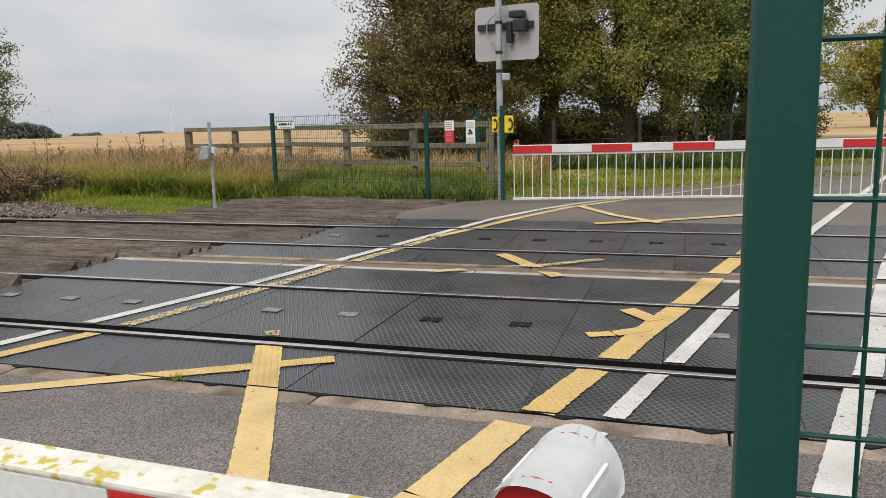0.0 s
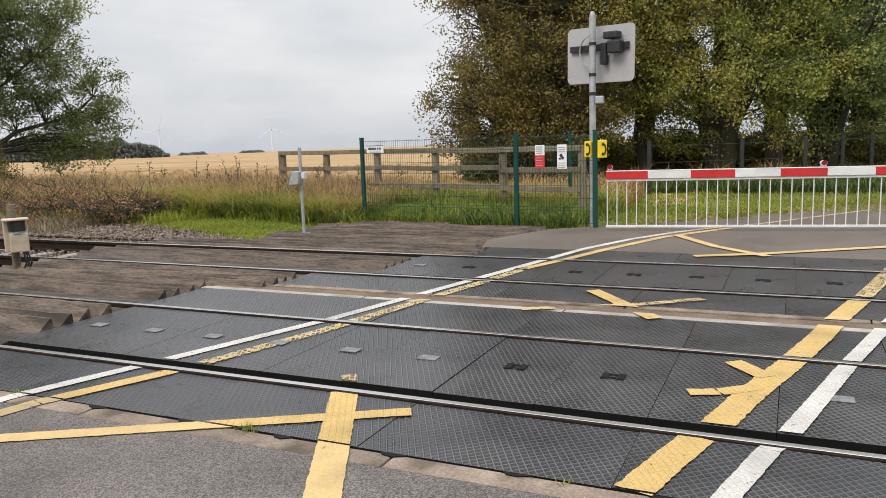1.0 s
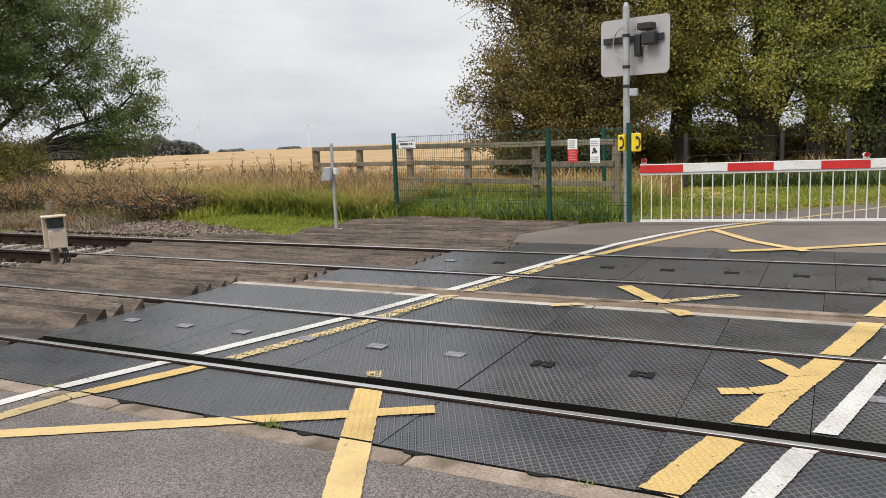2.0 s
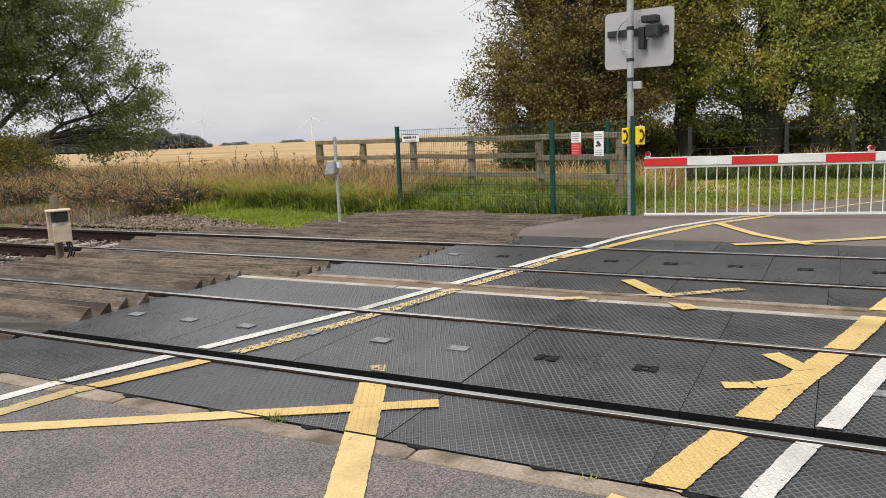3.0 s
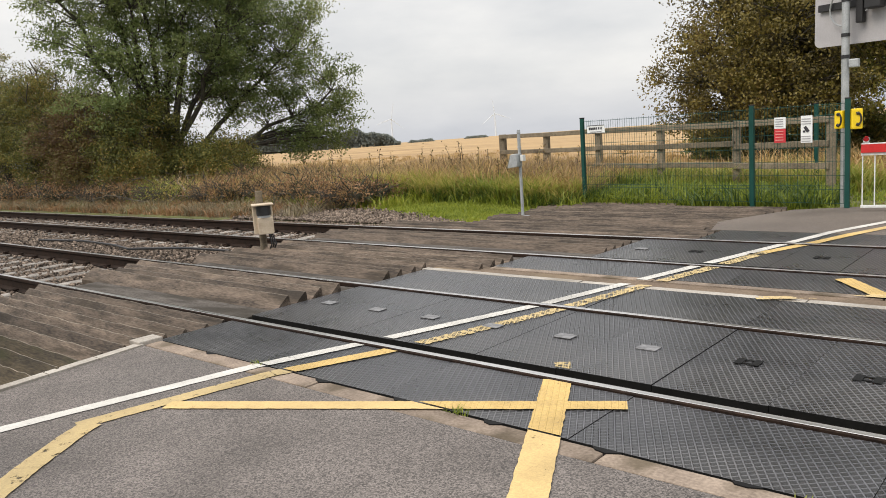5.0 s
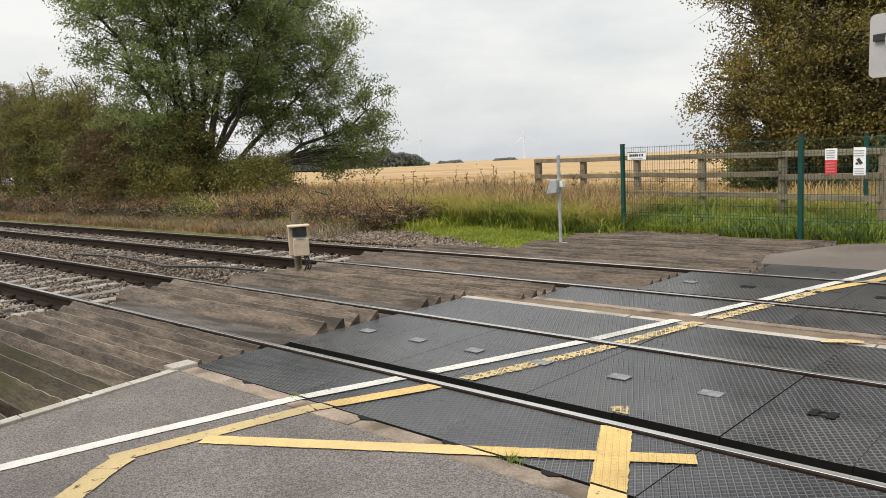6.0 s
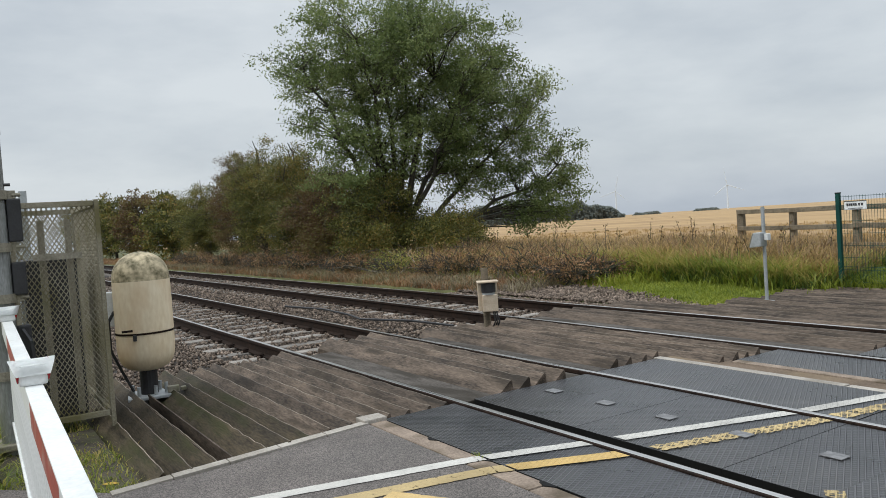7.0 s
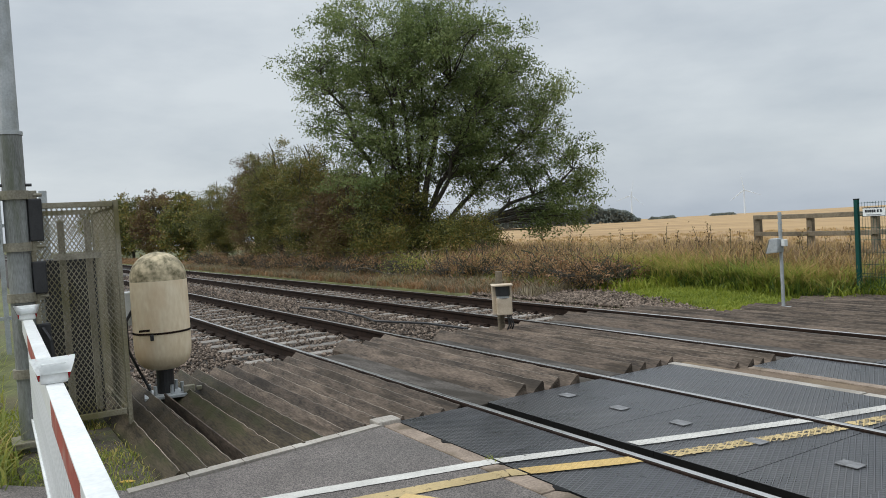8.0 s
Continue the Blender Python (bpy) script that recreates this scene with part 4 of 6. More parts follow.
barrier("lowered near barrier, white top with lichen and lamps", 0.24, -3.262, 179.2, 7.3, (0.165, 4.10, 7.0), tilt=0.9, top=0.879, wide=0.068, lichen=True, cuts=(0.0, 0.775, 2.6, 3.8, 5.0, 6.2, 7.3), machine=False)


# ---- signal pole with the sign's back ----
def signal_pole():
    p = thing("signal_pole", -2.83, 8.62, 0, 0, "grey steel pole carrying a warning board seen from behind", "signal pole")
    bm = B()
    bar(bm, (0, 0, -0.1), (0, 0, 3.34), 0.052, 20)
    part("pole", bm, GALV, p, "galvanised round pole", smooth=False)
    bm = B()
    bar(bm, (0, 0, 3.34), (0, 0, 3.40), 0.045, 16, r2=0.03)
    part("cap", bm, GALV, p)
    m = pose(0.08, 0.20, 2.745, 0, 0.8, -17)
    bm = B()
    out = []
    for cx, cz, a0 in ((0.53, 0.365, 0), (-0.53, 0.365, 90), (-0.53, -0.365, 180), (0.53, -0.365, 270)):
        for k in range(5):
            a = radians(a0 + k * 22.5)
            out.append((cx + 0.08 * math.cos(a), cz + 0.08 * math.sin(a)))
    f = [bm.verts.new(m @ Vector((x, -0.006, z))) for x, z in out]
    g = [bm.verts.new(m @ Vector((x, 0.006, z))) for x, z in out]
    bm.faces.new(f)
    bm.faces.new(g[::-1])
    for i in range(len(out)):
        j = (i + 1) % len(out)
        bm.faces.new((f[j], f[i], g[i], g[j]))
    bmesh.ops.recalc_face_normals(bm, faces=bm.faces[:])
    board = part("board", bm, GREY_BOARD, p, "plain grey back of a warning board")
    bm = B()
    box(bm, 0.0, -0.04, 0.11, 1.06, 0.05, 0.10, m, bevel=0.006)
    part("crossbar", bm, BLACK, board)
    bm = B()
    box(bm, 0.34, -0.13, 0.09, 0.22, 0.16, 0.19, m, bevel=0.02)
    box(bm, 0.29, -0.14, 0.27, 0.24, 0.18, 0.11, m, bevel=0.02)
    box(bm, 0.12, -0.08, 0.0, 0.10, 0.10, 0.34, m, bevel=0.015)
    part("lamp_back", bm, BLACK, board, "black lamp housings")
    for cx, cz, r, a0, a1 in ((-0.13, 0.06, 0.24, 60, 300), (0.15, 0.14, 0.17, -70, 150)):
        pts = [m @ Vector((cx + r * 0.8 * math.cos(radians(a)), -0.10, cz + r * math.sin(radians(a)))) for a in range(a0, a1, 15)]
        bm = B()
        tube(bm, pts, 0.012, 6)
        part("conduit", bm, GALV, board, "pale looped conduit")
    for z in (2.12, 2.42, 2.9):
        bm = B()
        bar(bm, (0, 0, z - 0.025), (0, 0, z + 0.025), 0.06, 16)
        part("clamp", bm, BLACK, p)
    bm = B()
    box(bm, 0.12, -0.02, 2.02, 0.13, 0.10, 0.12, bevel=0.015)
    part("floodlight", bm, GALV, p, "small grey box lamp")


signal_pole()


def phone_box(x, y, z, w, h, turn, label):
    p = thing("telephone_box", x, y, z, turn, label, "telephone", "yellow crossing telephones")
    bm = B()
    box(bm, 0, 0, 0, w, 0.12, h, bevel=0.015)
    part("case", bm, YELLOW_BOX, p)
    bm = B()
    pts = [(0.05 * math.cos(radians(a)) - 0.0, -0.064, 0.085 * math.sin(radians(a))) for a in range(-75, 76, 15)]
    tube(bm, pts, 0.013, 6)
    for s in (-1, 1):
        bar(bm, (0.025, -0.062, s * 0.08), (-0.012, -0.062, s * 0.072), 0.022, 8)
    part("handset_symbol", bm, BLACK, p, "black handset symbol")


phone_box(-2.805, 8.30, 1.245, 0.12, 0.25, -22, "yellow telephone box with a black handset symbol")
phone_box(-2.60, 8.27, 1.245, 0.14, 0.28, 22, "yellow telephone box fixed beside the green post")


# ---- small signs on the green fence ----
def bars(m, x0, x1, z, h, mat, parent, name="text_bar"):
    bm = B()
    box(bm, (x0 + x1) / 2, -0.009, z, x1 - x0, 0.004, h, m)
    part(name, bm, mat, parent)


GREY_INK = material("grey_print", (0.22, 0.22, 0.24), (0.34, 0.34, 0.36), scale=5, rough=0.6, bump=0)
PALE_RED = material("pale_print", (0.60, 0.22, 0.20), (0.68, 0.30, 0.28), scale=5, rough=0.6, bump=0)
INK = material("ink", (0.02, 0.02, 0.025), (0.04, 0.04, 0.05), scale=5, rough=0.6, bump=0)


def on_fence(t, a=G1, b=G2, out=0.02):
    x, y = a[0] + (b[0] - a[0]) * t, a[1] + (b[1] - a[1]) * t
    ang = math.degrees(math.atan2(b[1] - a[1], b[0] - a[0]))
    return pose(x, y, 0, 0, 0, ang) @ pose(0, -out, 0)


def sign(name, label, m, z, w, h, mat, border=None):
    s = new(name)
    s.matrix_world = m @ pose(0, 0, z)
    tagged(s, label, "sign", "signs on the green fence")
    bm = B()
    box(bm, 0, 0, 0, w, 0.008, h, bevel=0.002)
    part("plate", bm, mat, s)
    return s


I = Matrix.Identity(4)
s = sign("name_sign", "small white name sign with dark letters", on_fence(0.10), 1.32, 0.40, 0.145, WHITE_SIGN)
for z, w in ((0.07, 0.40), (-0.07, 0.40)):
    bars(I, -w / 2, w / 2, z, 0.008, INK, s, "border")
for a, b in ((-0.155, -0.12), (-0.11, -0.085), (-0.075, -0.045), (-0.035, -0.005), (0.005, 0.03), (0.06, 0.085), (0.11, 0.14)):
    bars(I, a, b, 0.015, 0.04, INK, s)
bars(I, -0.13, 0.13, -0.045, 0.012, GREY_INK, s)
s = sign("warning_sign", "sign with a white top and red lower half", on_fence(0.32, G2, G3), 1.245, 0.17, 0.165, WHITE_SIGN)
for k in range(4):
    bars(I, -0.065, 0.05, 0.055 - k * 0.034, 0.010, GREY_INK, s)
bm = B()
box(bm, 0, 0, -0.188, 0.17, 0.008, 0.205, bevel=0.002)
part("lower_plate", bm, RED_SIGN, s, "red lower plate")
for k in range(4):
    bars(I, -0.065, 0.055, -0.125 - k * 0.042, 0.012, PALE_RED, s)
s = sign("notice_sign", "white notice with dark picture and lines", on_fence(0.60, G2, G3), 1.135, 0.165, 0.39, WHITE_SIGN)
bars(pose(0, 0, 0, 0, -35, 0), -0.02, 0.025, 0.0, 0.09, INK, s)
bars(I, -0.05, -0.015, -0.03, 0.03, INK, s)
for k in range(3):
    bars(I, -0.07, 0.06, 0.15 - k * 0.035, 0.009, GREY_INK, s)
    bars(I, -0.07, 0.06, -0.10 - k * 0.035, 0.009, GREY_INK, s)


# ---- loudspeaker post, sensor post, detector dome, cage, tall pole ----
def speaker_post():
    p = thing("sounder_post", -7.33, 6.88, -0.05, 0, "thin grey post with a tilted grey box", "post")
    bm = B()
    bar(bm, (0, 0, 0), (0, 0, 1.46), 0.026, 12)
    part("pole", bm, GALV, p)
    bm = B()
    box(bm, 0, 0, 0.015, 0.18, 0.18, 0.03, bevel=0.005)
    part("base_plate", bm, GALV, p)
    for z in (1.42, 1.30, 1.18):
        bm = B()
        bar(bm, (0, 0, z - 0.012), (0, 0, z + 0.012), 0.034, 10)
        part("clip", bm, GALV, p)
    bm = B()
    for yy in (-0.16, 0.0):
        for xx, zz in ((-0.15, 0.84), (0.05, 0.86), (0.05, 1.07), (-0.07, 1.07)):
            bm.verts.new((xx, yy, zz))
    bm.verts.ensure_lookup_table()
    v = bm.verts
    for f in ((0, 1, 2, 3), (7, 6, 5, 4), (0, 4, 5, 1), (1, 5, 6, 2), (2, 6, 7, 3), (3, 7, 4, 0)):
        bm.faces.new([v[k] for k in f])
    bmesh.ops.recalc_face_normals(bm, faces=bm.faces[:])
    bmesh.ops.bevel(bm, geom=bm.edges[:], offset=0.012, segments=2, affect="EDGES", profile=0.6)
    part("box", bm, GALV, p, "light grey wedge-shaped box")
    bm = B()
    box(bm, 0, 0, 0, 0.016, 0.15, 0.22, pose(-0.122, -0.08, 0.955, 0, 19, 0), bevel=0.005)
    part("mouth", bm, CAGE_STEEL, p, "brown-stained mouth plate")
    bm = B()
    box(bm, 0.095, -0.05, 1.0, 0.06, 0.08, 0.10, bevel=0.008)
    part("junction_box", bm, WHITE_PAINT, p)


speaker_post()


def sensor_post():
    p = thing("sensor_post", -8.80, 2.69, -0.15, 58, "cream scanner box on a short brown timber post", "sensor")
    bm = B()
    bar(bm, (0, 0, -0.05), (0, 0, 0.98), 0.05, 14)
    part("post", bm, FENCE_WOOD, p, "weathered round timber post")
    bm = B()
    box(bm, 0.02, -0.11, 0.60, 0.27, 0.10, 0.40, bevel=0.012)
    case = part("back_case", bm, CREAM_BOX, p, "cream painted case")
    bm = B()
    box(bm, 0.02, -0.19, 0.805, 0.29, 0.26, 0.022, bevel=0.008)
    part("lid", bm, CREAM_BOX, case, "cream overhanging lid")
    bm = B()
    box(bm, 0.04, -0.21, 0.515, 0.20, 0.12, 0.23, bevel=0.012)
    part("lower_case", bm, CREAM_BOX, case)
    bm = B()
    bar(bm, (0.03, -0.20, 0.66), (0.03, -0.20, 0.785), 0.098, 18)
    part("scanner_window", bm, BLACK, case, "black scanner window")
    bm = B()
    bar(bm, (0.03, -0.20, 0.63), (0.03, -0.20, 0.665), 0.088, 18)
    part("scanner_base", bm, GALV, case)
    bm = B()
    for k in range(3):
        tube(bm, [(0.08 + 0.02 * k, -0.16, 0.41), (0.10 + 0.03 * k, -0.18, 0.25), (0.05 + 0.03 * k, -0.10, 0.12), (0.02, -0.06, 0.0)], 0.011, 6)
    part("cable", bm, BLACK, p)


sensor_post()


def detector():
    p = thing("radar_detector", -8.32, -1.90, -0.055, -10, "cream capsule-shaped detector housing with mossy top", "detector")
    bm = B()
    box(bm, 0, 0, 0.02, 0.42, 0.42, 0.03, bevel=0.005)
    part("base_plate", bm, GALV, p)
    bm = B()
    bar(bm, (0, 0, 0.02), (0, 0, 0.34), 0.085, 18)
    part("stem", bm, BLACK, p)
    R = 0.278
    bm = B()
    prof = [(0.05, 0.275), (0.13, 0.285), (0.20, 0.315), (0.25, 0.37), (0.272, 0.44), (R, 0.52), (R, 0.66)]
    lathe(bm, prof, 40)
    part("lower_shell", bm, SHELL, p, smooth=True)
    bm = B()
    lathe(bm, [(R + 0.002, 0.662), (R + 0.008, 0.666), (R + 0.008, 0.676), (R + 0.002, 0.680)], 40)
    part("seam_band", bm, RAIL_RUST, p, "dark seam band")
    bm = B()
    lathe(bm, [(R, 0.682), (R, 1.0), (R - 0.002, 1.19)], 40)
    part("upper_shell", bm, SHELL, p, smooth=True)
    bm = B()
    prof = [(R - 0.002, 1.19), (R - 0.004, 1.22)] + [((R - 0.005) * math.cos(radians(a)), 1.225 + 0.255 * math.sin(radians(a))) for a in range(5, 91, 8)]
    prof[-1] = (0.0, 1.48)
    lathe(bm, prof, 40)
    part("cap", bm, MOSS_SHELL, p, "moss-stained domed cap", smooth=True)
    bm = B()
    box(bm, 0.285, -0.10, 0.64, 0.03, 0.035, 0.06, bevel=0.008)
    part("latch", bm, BLACK, p, "black latch")
    bm = B()
    box(bm, 0.272, -0.165, 0.712, 0.006, 0.10, 0.022, pose(0, 0, 0, 0, 0, 0))
    part("label_bar", bm, RAIL_RUST, p)
    for k in range(6):
        a = radians(k * 60 + 20)
        bm = B()
        bar(bm, (0.16 * math.cos(a), 0.16 * math.sin(a), 0.03), (0.16 * math.cos(a), 0.16 * math.sin(a), 0.13), 0.018, 8)
        part("bolt", bm, GALV, p)
    for bx, by, bz, sx, sy, sz in ((0.12, 0.22, 0.07, 0.10, 0.16, 0.08), (0.05, 0.32, 0.05, 0.10, 0.08, 0.05)):
        bm = B()
        box(bm, bx, by, bz, sx * 0.7, sy * 0.7, sz * 0.8, bevel=0.01)
        part("bracket", bm, CAGE_STEEL, p)
    bm = B()
    tube(bm, [(0.0, -0.27, 0.9), (0.0, -0.33, 0.8), (-0.02, -0.33, 0.5), (0.0, -0.25, 0.3), (0.05, -0.15, 0.08)], 0.015, 6)
    part("cable", bm, BLACK, p)
    bm = B()
    box(bm, -0.08, -0.30, 0.92, 0.16, 0.08, 0.34, bevel=0.01)
    part("side_box", bm, WHITE_PAINT, p)


detector()


def expanded_sheet(bm, p, q, z0, z1, du=0.037, dz=0.056, w=0.0037):
    """Diamond mesh between two uprights."""
    p, q = Vector((*p, 0)), Vector((*q, 0))
    d = q - p
    L, H = d.length, z1 - z0
    u = d.normalized()
    for s in (1, -1):
        k = -int(H / dz) - 1 if s > 0 else 0
        n = int(L / du) + int(H / dz) + 2
        for i in range(-n, n):
            a0, z_0, a1, z_1 = (i * du, z0, i * du + s * H / dz * du, z1)
            t0, t1 = 0.0, 1.0
            da = a1 - a0
            lo, hi = (0 - a0) / da, (L - a0) / da
            if lo > hi:
                lo, hi = hi, lo
            t0, t1 = max(t0, lo), min(t1, hi)
            if t1 - t0 < 0.01:
                continue
            A = p + u * (a0 + da * t0) + Vector((0, 0, z0 + H * t0))
            C = p + u * (a0 + da * t1) + Vector((0, 0, z0 + H * t1))
            bar(bm, A, C, w, 4, cap=False)


def cage():
    p = thing("mesh_cage", 0, 0, 0, 0, "dirty galvanised expanded-mesh cage around crossing machinery", "cage")
    x0, x1, y0, y1, h = -8.6, -7.05, -3.07, -2.44, 1.90
    for x in (x0, x1):
        for y in (y0, y1):
            bm = B()
            box(bm, x, y, h / 2, 0.036, 0.036, h, bevel=0.004)
            part("upright", bm, MOSSY_STEEL, p)
    for a, b in (((x1, y0), (x1, y1)), ((x0, y1), (x1, y1)), ((x0, y0), (x0, y1))):
        for z in (0.12, h - 0.03):
            bm = B()
            mx, my = (a[0] + b[0]) / 2, (a[1] + b[1]) / 2
            box(bm, mx, my, z, max(0.045, abs(a[0] - b[0]) - 0.057), max(0.045, abs(a[1] - b[1]) - 0.057), 0.045, bevel=0.004)
            part("crossbar", bm, MOSSY_STEEL, p)
        bm = B()
        expanded_sheet(bm, a, b, 0.1, h - 0.04)
        part("mesh_sheet", bm, MOSSY_STEEL, p, "diamond mesh sheet")
    for y in (-2.86, -2.66):
        bm = B()
        box(bm, x1 - 0.10, y, 0.95, 0.04, 0.05, 1.6, bevel=0.004)
        part("inner_stanchion", bm, CAGE_STEEL, p)
    bm = B()
    box(bm, -7.75, -2.78, 0.72, 0.5, 0.42, 1.42, bevel=0.02)
    part("machine_housing", bm, BLACK, p, "dark machinery housing")
    bm = B()
    box(bm, x1 + 0.03, -2.76, 1.45, 0.012, 0.36, 0.05)
    part("brace", bm, CAGE_STEEL, p)


cage()


STAINED_GALV = material("stained_galvanised", (0.13, 0.135, 0.125), (0.29, 0.30, 0.295), scale=5, rough=0.55, bump=0.1, metal=0.3, stain=(0.09, 0.10, 0.055), stain_scale=3, stain_amount=0.8, stretch=(2, 2, 0.4))


def tall_pole():
    p = thing("tall_signal_post", -7.06, -3.175, 0, 0, "tall grey steel post with clamps and black boxes", "signal pole")
    bm = B()
    bar(bm, (0, 0, -0.1), (0, 0, 2.45), 0.085, 24)
    part("lower_tube", bm, STAINED_GALV, p)
    bm = B()
    bar(bm, (0, 0, 2.45), (0, 0, 4.9), 0.07, 24, r2=0.066)
    part("upper_tube", bm, GALV, p)
    bm = B()
    bar(bm, (0, 0, 2.435), (0, 0, 2.465), 0.092, 24)
    part("joint_ring", bm, GALV, p)
    for k in (-1, 1):
        bm = B()
        bar(bm, (0.02, k * 0.07, 2.04), (0.02, k * 0.125, 2.04), 0.012, 8)
        part("bolt", bm, BLACK, p)
    for z in (1.96, 1.55, 1.15, 0.55):
        bm = B()
        bar(bm, (0, 0, z - 0.035), (0, 0, z + 0.035), 0.106, 24)
        box(bm, 0.0, 0.125, z, 0.05, 0.06, 0.07, bevel=0.005)
        for s in (-1, 1):
            bar(bm, (0.02 * s, 0.13, z), (0.02 * s + 0.001, 0.19, z), 0.014, 8)
        part("clamp", bm, CAGE_STEEL, p, "mossy clamp with bolts")
    for sy, z, h in ((0.135, 1.76, 0.34), (0.135, 1.30, 0.26), (-0.17, 1.78, 0.40), (0.135, 0.78, 0.30)):
        bm = B()
        box(bm, -0.02, sy, z, 0.14, 0.10, h, bevel=0.012)
        part("black_box", bm, BLACK, p)
    bm = B()
    tube(bm, [(0.08, 0.12, 0.9), (0.13, 0.17, 0.8), (0.13, 0.19, 0.55), (0.10, 0.14, 0.3), (0.08, 0.10, 0.05)], 0.016, 6)
    tube(bm, [(0.10, -0.05, 1.1), (0.15, 0.05, 0.85), (0.12, 0.12, 0.6), (0.12, 0.02, 0.1)], 0.013, 6)
    part("cable", bm, BLACK, p)
    bm = B()
    box(bm, 0, 0, 0.0, 0.3, 0.3, 0.05, bevel=0.01)
    part("base_plate", bm, CAGE_STEEL, p)


tall_pole()

pf = thing("palisade_fence", 0, 0, 0, 0, "galvanised palisade fence with three-pointed tops", "fence")
for i in range(13):
    y = -4.55 + i * 0.155
    bm = B()
    box(bm, -13.4, y, 1.10, 0.012, 0.07, 2.3)
    for dy, a in ((-0.026, 16), (0, 0), (0.026, -16)):
        box(bm, 0, 0, 0.06, 0.010, 0.02, 0.14, pose(-13.4, y + dy, 2.26, a, 0, 0))
    part("pale", bm, GALV, pf)
for z in (0.5, 1.9):
    bm = B()
    box(bm, -13.43, -3.6, z, 0.05, 2.0, 0.05)
    part("crossrail", bm, GALV, pf)
bm = B()
box(bm, -13.4, -2.55, 1.18, 0.1, 0.11, 2.46, bevel=0.01)
part("post", bm, GALV, pf)


# ---- far things ----
def turbine(x, y, hub, blade, spin, face):
    t = thing("wind_turbine", x, y, ground_height(x, y), face, "distant pale wind turbine standing beyond the field", "wind turbine", "distant wind turbines")
    bm = B()
    bar(bm, (0, 0, 0), (0, 0, hub), 2.4, 16, r2=1.3)
    part("tower", bm, PALE_TOWER, t)
    bm = B()
    box(bm, 0, 2, hub, 3.5, 10, 3.6, bevel=0.8)
    part("nacelle", bm, PALE_TOWER, t)
    for k in range(3):
        a = radians(spin + 120 * k)
        bm = B()
        n = 6
        prev = None
        for i in range(n + 1):
            r = 1.0 + (blade - 1.0) * i / n
            w = (2.9 if i else 1.6) * (1 - 0.82 * i / n)
            c, s2 = math.cos(a), math.sin(a)
            ring = [bm.verts.new((r * s2 + w / 2 * sx * c, -3.6 + dy, hub + r * c - w / 2 * sx * s2)) for sx, dy in ((-1, 0), (0, -0.35), (1, 0), (0, 0.35))]
            if prev:
                for j in range(4):
                    bm.faces.new((prev[j], prev[(j + 1) % 4], ring[(j + 1) % 4], ring[j]))
            prev = ring
        bm.faces.new(prev)
        bmesh.ops.recalc_face_normals(bm, faces=bm.faces[:])
        part("blade", bm, PALE_TOWER, t)


PALE_TOWER = material("pale_tower", (0.58, 0.64, 0.70), (0.64, 0.70, 0.76), scale=0.1, rough=0.5, bump=0)
turbine(-1478, 1490, 66, 44, 12, 44)
turbine(-1287, 1702, 62, 46, -8, 37)
# ---- vegetation ----
ASH = leaf_material("ash_leaf", [(0.0365, 0.0533, 0.0174), (0.0688, 0.0960, 0.0293), (0.1054, 0.1343, 0.0422), (0.1438, 0.1726, 0.0633), (0.1925, 0.2026, 0.0775)], through_light=0.35)
OLIVE = leaf_material("olive_leaf", [(0.0575, 0.0719, 0.0187), (0.1121, 0.1207, 0.0259), (0.1869, 0.1696, 0.0345), (0.2660, 0.2156, 0.0431), (0.2012, 0.1323, 0.0374)], through_light=0.3)
OLIVE2 = leaf_material("olive_green_leaf", [(0.0625, 0.0854, 0.0197), (0.1087, 0.1346, 0.0295), (0.1630, 0.1786, 0.0369), (0.2378, 0.2135, 0.0467), (0.2445, 0.1682, 0.0442)], through_light=0.3)
DARKGREEN = leaf_material("dark_leaf", [(0.0575, 0.0862, 0.0287), (0.0978, 0.1351, 0.0403), (0.1510, 0.1782, 0.0517), (0.2229, 0.2156, 0.0633)], through_light=0.3)
COPPER = leaf_material("copper_leaf", [(0.040, 0.024, 0.016), (0.075, 0.042, 0.022), (0.100, 0.066, 0.026), (0.095, 0.088, 0.026), (0.15, 0.105, 0.034)])
BRONZE = leaf_material("bronze_leaf", [(0.0310, 0.0252, 0.0116), (0.0639, 0.0503, 0.0174), (0.1017, 0.0813, 0.0213), (0.1452, 0.1142, 0.0271), (0.0968, 0.0562, 0.0252)], through_light=0.25)
HEDGE = leaf_material("hedge_leaf", [(0.0171, 0.0194, 0.0067), (0.0374, 0.0441, 0.0118), (0.0687, 0.0744, 0.0176), (0.1218, 0.1157, 0.0259), (0.1484, 0.0991, 0.0259), (0.2342, 0.1790, 0.0423)], through_light=0.25)
BROWN = leaf_material("bramble_leaf", [(0.0882, 0.0449, 0.0231), (0.1604, 0.0898, 0.0438), (0.2406, 0.1411, 0.0716), (0.1363, 0.1219, 0.0392)])
# leaf greens paled and blued: aerial haze is mixed into the colour
HAZED_WOOD = leaf_material("hazed_wood_leaf", [(0.10, 0.118, 0.112), (0.125, 0.142, 0.130), (0.145, 0.155, 0.140)])
BARK = material("bark", (0.030, 0.026, 0.020), (0.085, 0.072, 0.055), scale=9, rough=0.95, bump=0.8, fine=30, stain=(0.05, 0.065, 0.025), stain_scale=2.0, stain_amount=0.6, stretch=(1, 1, 0.3))
GREENGRASS = leaf_material("green_grass", [(0.0550, 0.0750, 0.0140), (0.0937, 0.1233, 0.0166), (0.1488, 0.1794, 0.0229), (0.2095, 0.2299, 0.0312), (0.2646, 0.2466, 0.0572)], through_light=0.45)
